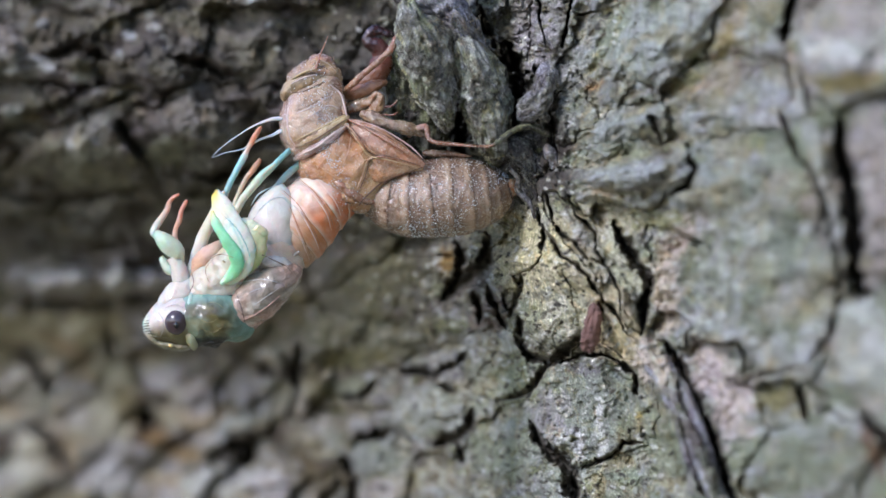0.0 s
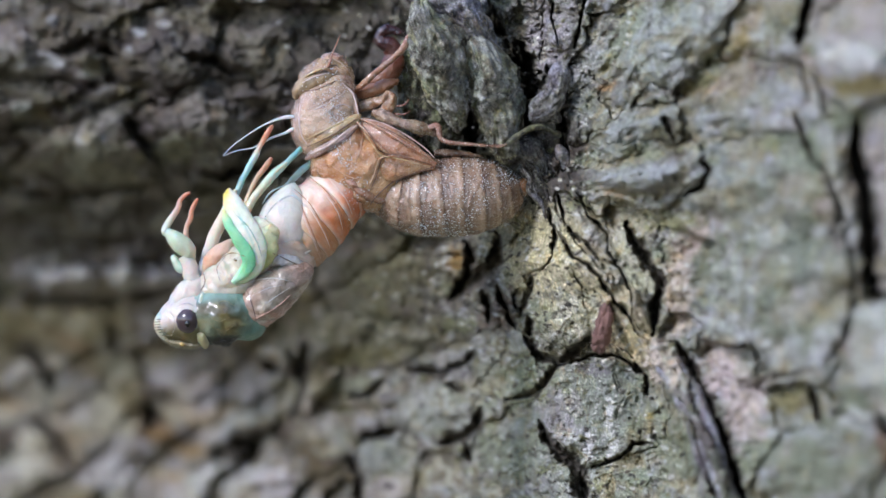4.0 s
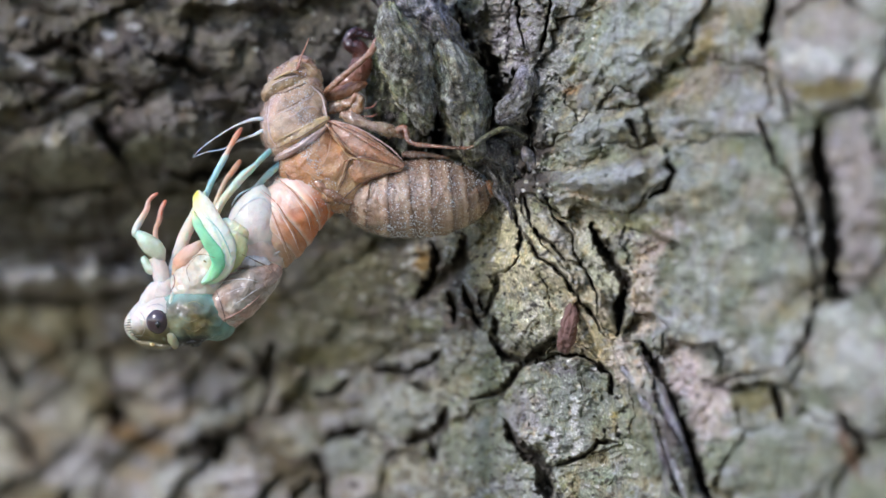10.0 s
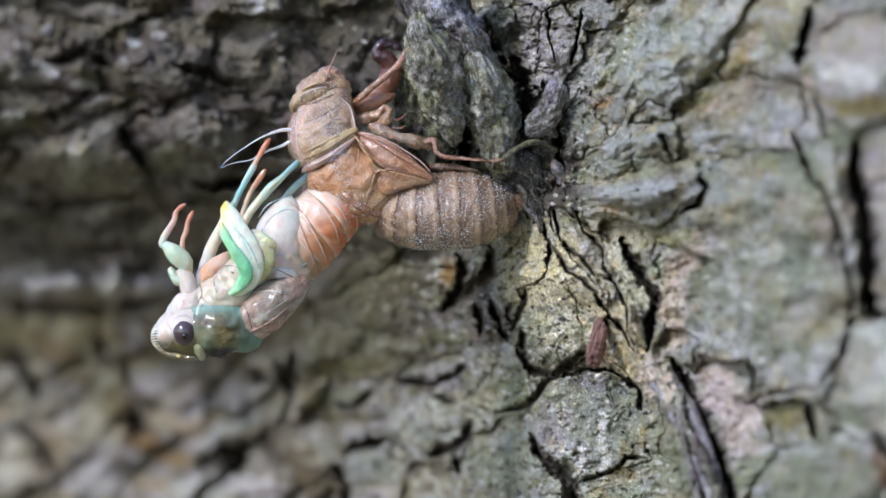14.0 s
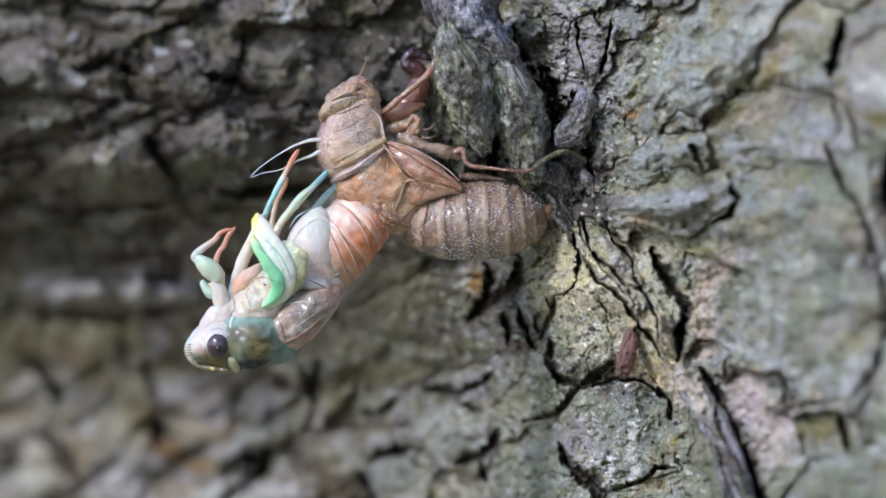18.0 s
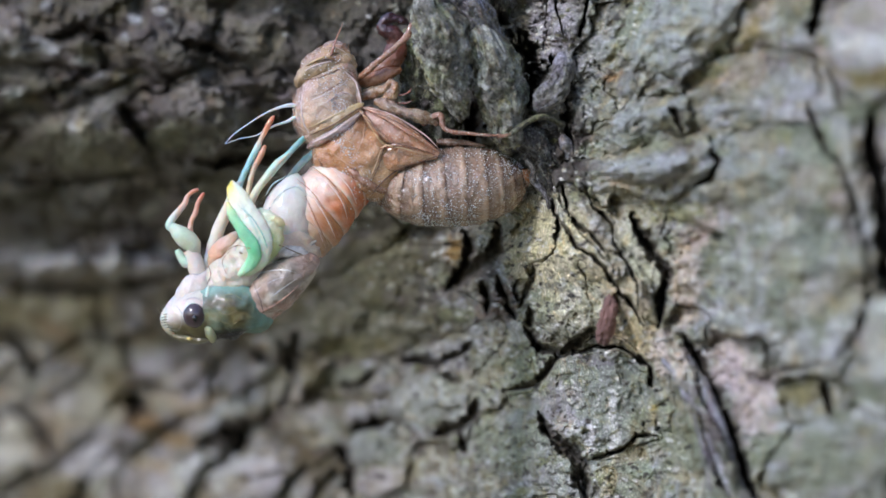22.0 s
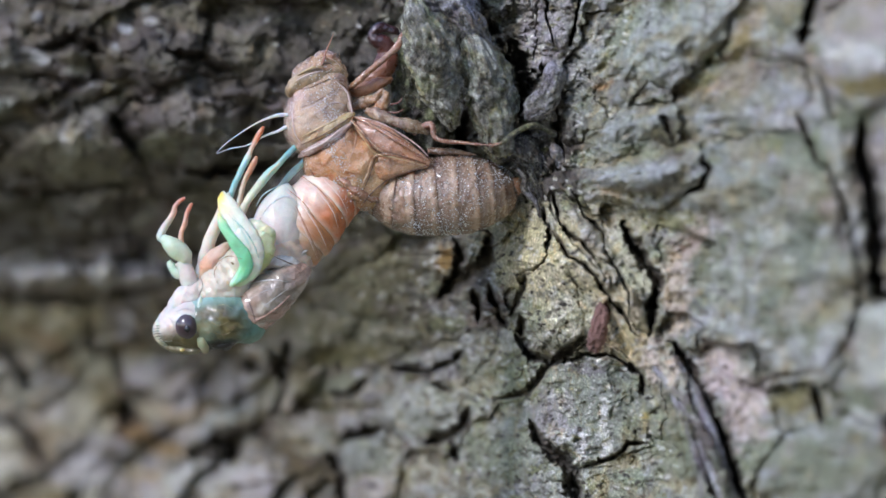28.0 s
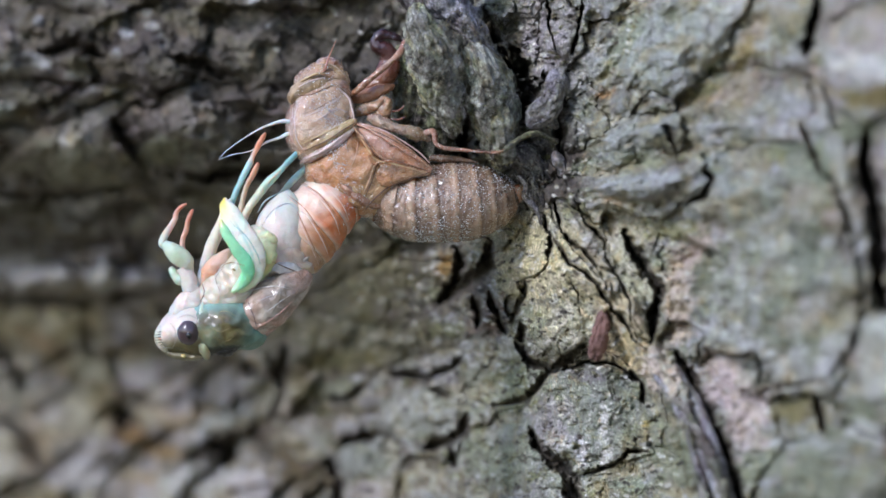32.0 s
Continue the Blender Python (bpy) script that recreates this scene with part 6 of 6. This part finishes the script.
body_part("coxa", [(428, 444, 122, 5, 5), (414, 462, 132, 13, 12), (399, 482, 132, 13, 12), (387, 500, 124, 7, 7)], plain(0.547, 0.495, 0.348), rings=40, around=28, rough=2.5, grain=12, crease=0.4)
body_part("coxa", [(404, 420, 128, 3, 4), (402, 442, 134, 8, 8), (396, 462, 134, 9, 8), (392, 474, 130, 3, 3)], plain(0.595, 0.551, 0.459), rings=30, around=18, rough=1.5, grain=9)
body_part("coxa", [(350, 436, 96, 5, 5), (338, 458, 102, 8, 8), (328, 482, 102, 7, 7), (322, 500, 100, 3, 3)], plain(0.518, 0.504, 0.505), rings=24, around=16, rough=1.2, grain=9)
body_part("joint_mark", [(313, 494, 122, 0.8, 1), (316, 504, 122, 2, 1.5), (316, 512, 120, 0.8, 1)], plain(0.154, 0.095, 0.092), rings=8, around=8)
body_part("joint_mark", [(389, 456, 143, 1, 1), (392, 460, 143, 2.6, 1.5), (396, 462, 142, 1, 1)], plain(0.250, 0.162, 0.083), rings=8, around=8)

body_part("middle_leg_thigh", [(329, 482, 92, 5, 6), (343, 444, 100, 10, 9), (358, 408, 104, 11, 10), (374, 374, 104, 9, 8), (387, 344, 100, 6, 6), (391, 334, 98, 2, 3)], blend((0, (0.52, 0.50, 0.52)), (0.35, (0.60, 0.56, 0.48)), (0.7, (0.62, 0.58, 0.44)), (1, (0.50, 0.58, 0.50))), rings=50, around=22, rough=1.6, grain=12, crease=0.3)

# crumpled wing buds: white with a green front edge and a yellow tip
def wing_tint(s, a):
    white, yellow = np.array((0.74, 0.76, 0.66)), np.array((0.82, 0.60, 0.10))
    y = (1 - ease(s, 0.08, 0.36)) * ease(-math.cos(a), -0.6, 0.4)
    v = 0.5 * math.exp(-((math.cos(a) - 0.25 + 0.5 * s) / 0.10) ** 2) * ease(s, 0.3, 0.4)
    c = white * (1 - v) + np.array((0.25, 0.50, 0.44)) * v
    c = c * (1 - y) + yellow * y
    g = 0.5 * ease(s, 0.75, 0.95)
    return tuple(c * (1 - g) + np.array((0.50, 0.70, 0.30)) * g)


wing = body_part("wing_bud", [(380, 333, 150, 3, 3), (382, 346, 156, 12, 7), (391, 368, 162, 18, 9), (406, 396, 166, 21, 10), (421, 424, 166, 22, 10), (427, 450, 160, 20, 10), (417, 476, 150, 16, 9), (395, 496, 140, 6, 6)], wing_tint, "crumpled white wing bud with yellow tip", rings=100, around=72, rough=1.8, grain=16, crease=0.4, seed=71)
body_part("wing_edge", [(371, 370, 162, 3, 4), (376, 386, 168, 7, 5), (385, 404, 172, 9, 5), (398, 424, 174, 11, 5), (411, 444, 173, 12, 5), (415, 462, 168, 12, 6), (406, 480, 158, 10, 6), (387, 497, 148, 4, 5)], blend((0, (0.66, 0.62, 0.26)), (0.18, (0.34, 0.64, 0.40)), (0.6, (0.22, 0.60, 0.34)), (0.85, (0.30, 0.66, 0.40)), (1, (0.48, 0.68, 0.48))), "bright green front edge", parent=wing, rings=70, around=28, rough=1.2, grain=14, crease=0.3)
body_part("wing_bud", [(424, 384, 146, 5, 5), (440, 400, 154, 15, 9), (449, 424, 154, 17, 10), (447, 450, 146, 14, 9), (432, 478, 134, 5, 5)], blend((0, (0.60, 0.62, 0.50)), (0.4, (0.62, 0.60, 0.40)), (0.75, (0.52, 0.56, 0.28)), (1, (0.46, 0.50, 0.22))), "cream-yellow hind wing bud", rings=60, around=48, rough=3, grain=16, crease=0.7, seed=73)
body_part("wing_bud", [(438, 404, 158, 3, 3), (450, 403, 160, 8, 7), (460, 408, 158, 7, 6), (465, 418, 154, 3, 3), (461, 428, 150, 1, 1)], plain(0.64, 0.61, 0.38), rings=30, around=24, rough=3, grain=7, crease=0.6)


# legs
def leg(name, label, rows, tint, parent=None, origin=None):
    return body_part(name, rows, tint, label, parent, origin, rings=60, around=18, rough=0.9, grain=9)


leg("middle_leg", "pale blue leg with tan foot", [(384, 402, 100, 6, 6), (390, 360, 96, 5.5, 6), (396, 334, 92, 5.5, 6), (412, 300, 90, 5.5, 6), (427, 274, 88, 6, 6), (430, 266, 88, 4.5, 5), (441, 246, 86, 5, 5), (452, 228, 86, 4.5, 4.5), (457, 221, 86, 2.4, 3)], blend((0, CREAM), (0.3, SKY), (0.45, (0.346, 0.551, 0.569)), (0.6, (0.518, 0.495, 0.404)), (0.76, (0.518, 0.248, 0.146)), (1, (0.422, 0.162, 0.083))))
leg("hind_leg", "pale blue-green leg reaching into the shell", [(404, 384, 96, 8, 8), (422, 352, 94, 7, 8), (444, 324, 90, 7.5, 8), (460, 306, 84, 8, 8), (478, 290, 76, 5.4, 6), (496, 272, 66, 5.4, 6), (514, 256, 56, 5, 5)], blend((0, CREAM), (0.35, (0.480, 0.561, 0.440)), (0.6, (0.374, 0.551, 0.505)), (0.8, SKY), (1, (0.211, 0.428, 0.459))))
leg("hind_leg", "pale blue-green leg reaching into the shell", [(470, 350, 60, 8, 8), (484, 326, 58, 6, 7), (502, 306, 52, 6, 6), (522, 288, 44, 5.5, 6), (532, 278, 38, 5, 5)], blend((0, CREAM), (0.4, (0.336, 0.495, 0.477)), (1, (0.221, 0.400, 0.422))))
leg("hind_leg_spur", "", [(452, 316, 92, 1.2, 1.5), (466, 300, 92, 1.6, 2), (482, 286, 88, 1.2, 1.5)], plain(*CREAM))
foreleg = body_part("foreleg", [(320, 516, 104, 13, 13), (315, 490, 108, 15, 14), (310, 466, 110, 14, 13), (302, 450, 110, 13, 12)], blend((0, (0.576, 0.523, 0.496)), (1, (0.576, 0.533, 0.477))), "pale mint foreleg with rosy foot", rings=40, around=28, rough=1.6, grain=12)
body_part("foreleg_knob", [(281, 450, 98, 4, 5), (286, 460, 100, 8, 9), (294, 472, 102, 9, 9), (304, 478, 102, 6, 6)], blend((0, MINT), (1, (0.499, 0.571, 0.496))), rings=30, around=24, rough=2, grain=9)
body_part("foreleg_shin", [(314, 458, 110, 8, 8), (305, 440, 114, 16, 13), (289, 425, 116, 16, 13), (276, 413, 114, 11, 10), (268, 408, 112, 6, 6)], blend((0, (0.557, 0.551, 0.440)), (0.5, (0.480, 0.571, 0.440)), (1, (0.442, 0.551, 0.467))), rings=40, around=24, rough=1.6, grain=10, crease=0.4)
FORE, FORE_FAR, MIDDLE_FAR = at(269, 410, 112), at(304, 432, 40), at(406, 372, 40)
foot = body_part("foreleg_foot", [(272, 414, 112, 5, 5), (267, 407, 112, 6.5, 6.5), (271, 395, 110, 6.5, 6), (280, 380, 110, 6, 6), (288, 366, 110, 5.4, 5), (291, 352, 110, 4.2, 4), (299, 342, 112, 3.8, 4), (308, 337, 112, 2, 2)], blend((0, (0.442, 0.551, 0.467)), (0.3, (0.50, 0.50, 0.44)), (0.55, (0.557, 0.40, 0.33)), (0.8, (0.50, 0.25, 0.17)), (1, (0.44, 0.16, 0.10))), "rosy foot", origin=FORE, rings=60, around=18, rough=0.9, grain=8)
foot_far = body_part("foreleg_foot", [(306, 436, 40, 6, 6), (303, 418, 40, 5.6, 6), (304, 400, 40, 4.6, 5), (310, 385, 40, 4.6, 4.5), (312, 370, 40, 4, 4), (318, 356, 40, 3.6, 4), (322, 349, 40, 2, 2)], blend((0, (0.518, 0.418, 0.358)), (0.35, (0.538, 0.333, 0.238)), (1, (0.442, 0.162, 0.092))), "rosy foot", origin=FORE_FAR, rings=50, around=16, rough=0.8, grain=8)
leg_far = leg("middle_leg", "pale leg with tan foot", [(404, 376, 40, 6, 6), (414, 346, 40, 5, 5.5), (426, 318, 40, 4.6, 5), (438, 302, 40, 5, 5), (448, 288, 40, 5.5, 5), (455, 278, 40, 2.6, 3)], blend((0, CREAM), (0.4, (0.461, 0.381, 0.267)), (0.6, (0.461, 0.266, 0.156)), (1, (0.384, 0.200, 0.119))), None, MIDDLE_FAR)


# wet rims, folds and veins of the soft body; pale rims paint its gloss
soft_skin = skin_of(cicada)
GLINT, FOLD, SILVER = (0.80, 0.58, 0.46), (0.46, 0.19, 0.09), (0.58, 0.54, 0.48)
def soft_line(name, way, r, colour, mat):
    line_on(soft_skin, name, way, 0.8 * r, colour, cicada, JOINT, mat, -0.1)


soft_line("rim", ((489, 334), (518, 361), (545, 406), (558, 437)), 1.7, GLINT, CREASE)
soft_line("fold_line", ((493, 332), (522, 359), (549, 404), (562, 435)), 1.2, FOLD, CREASE)
soft_line("rim", ((516, 312), (545, 337), (570, 372), (580, 404)), 1.7, GLINT, CREASE)
soft_line("fold_line", ((520, 310), (549, 335), (574, 370), (584, 402)), 1.2, FOLD, CREASE)
soft_line("rim", ((540, 301), (563, 323), (586, 352), (597, 379)), 1.5, GLINT, CREASE)
soft_line("fold_line", ((507, 362), (525, 405), (545, 452)), 1.4, FOLD, CREASE)
soft_line("rim", ((504, 364), (522, 408), (541, 455)), 1.2, GLINT, CREASE)
soft_line("rim", ((442, 385), (462, 359), (490, 345), (511, 362)), 1.5, (0.62, 0.64, 0.60), WET)
soft_line("rim", ((438, 360), (452, 340), (478, 326)), 2.0, (0.50, 0.60, 0.58), WET)
soft_line("fold_line", ((457, 446), (478, 456), (500, 467), (512, 480)), 1.6, (0.20, 0.13, 0.08), CREASE)
soft_line("fold_line", ((356, 464), (382, 446), (410, 452)), 1.2, (0.34, 0.22, 0.12), CREASE)
soft_line("fold_line", ((365, 496), (359, 472), (374, 452)), 1.0, (0.34, 0.24, 0.16), CREASE)
soft_line("fold_line", ((334, 478), (338, 496), (330, 512)), 1.1, (0.20, 0.12, 0.10), CREASE)
soft_line("rim", ((345, 556), (363, 566), (383, 558)), 0.9, (0.34, 0.28, 0.12), WET)
soft_line("rim", ((350, 576), (372, 583), (388, 574)), 0.9, (0.32, 0.26, 0.11), WET)
soft_line("rim", ((352, 536), (372, 530), (392, 540)), 0.8, (0.30, 0.26, 0.12), WET)
soft_line("rim", ((401, 506), (428, 494), (462, 490), (488, 496)), 1.3, SILVER, WET)
soft_line("rim", ((440, 538), (468, 519), (488, 506)), 1.3, SILVER, WET)
soft_line("rim", ((420, 522), (448, 508), (474, 502)), 0.9, SILVER, WET)
soft_line("rim", ((424, 562), (449, 550), (471, 535), (490, 518)), 2.0, (0.62, 0.36, 0.27), WET)
soft_line("fold_line", ((412, 512), (422, 540), (428, 566)), 1.4, (0.14, 0.09, 0.07), CREASE)
soft_line("vein", ((394, 380), (414, 400), (430, 428), (438, 452)), 1.1, (0.28, 0.54, 0.46), SOFT)
soft_line("fold_line", ((268, 598), (290, 600), (312, 604), (330, 606)), 1.2, (0.16, 0.13, 0.06), CREASE)
soft_line("fold_line", ((276, 548), (284, 560), (284, 578), (278, 592)), 1.0, (0.40, 0.36, 0.30), CREASE)
soft_line("rim", ((288, 540), (306, 534), (324, 542)), 1.4, (0.62, 0.56, 0.54), WET)


def motions():
    """The cicada sways a little in its shell, curls its forefeet and moves a middle leg."""
    def shifted(base, du, dv, turn):
        return Matrix.Translation(base + Vector((du * UNIT, 0, -dv * UNIT))) @ pose(0, 0, 0, 0, turn, 0)

    sway = [(0, 0.5, -1.0, 0.45), (4.5, 0.5, -1.0, 0.15), (9, 0, 0, 0), (14.5, 1, -0.5, -0.1), (16.5, 2.2, -2, -0.4), (17, 2.0, -1.5, -0.6),
            (17.5, 2.6, -2, -1.1), (19, 3.2, -2.5, -1.5), (22, 3.5, -2.0, -1.8), (24.5, 2.8, -2.0, -1.9), (27, 2.0, -2.0, -2.2), (32, 1.8, -2.0, -2.5)]
    walk(cicada, [(t, shifted(JOINT, du, dv, turn)) for t, du, dv, turn in sway])
    curl = [(0, 4), (4.5, 2.5), (6.5, 0), (13, 0), (14.5, 1), (16.5, 12), (17, 16), (17.5, 20), (18, 25), (19, 22), (20, 17), (21, 15), (22.5, 8), (24, 4), (27, 5), (32, 4)]
    walk(foot, [(t, shifted(FORE - JOINT, 0, 0, turn)) for t, turn in curl])
    walk(foot_far, [(t, shifted(FORE_FAR - JOINT, 0, 0, 0.6 * turn)) for t, turn in curl])
    reach = [(0, 0), (11, 0), (13, -1), (14.5, -5), (16.5, -10), (19, -11), (24, -7), (32, -7)]
    walk(leg_far, [(t, shifted(MIDDLE_FAR - JOINT, 0, 0, turn)) for t, turn in reach])


motions()
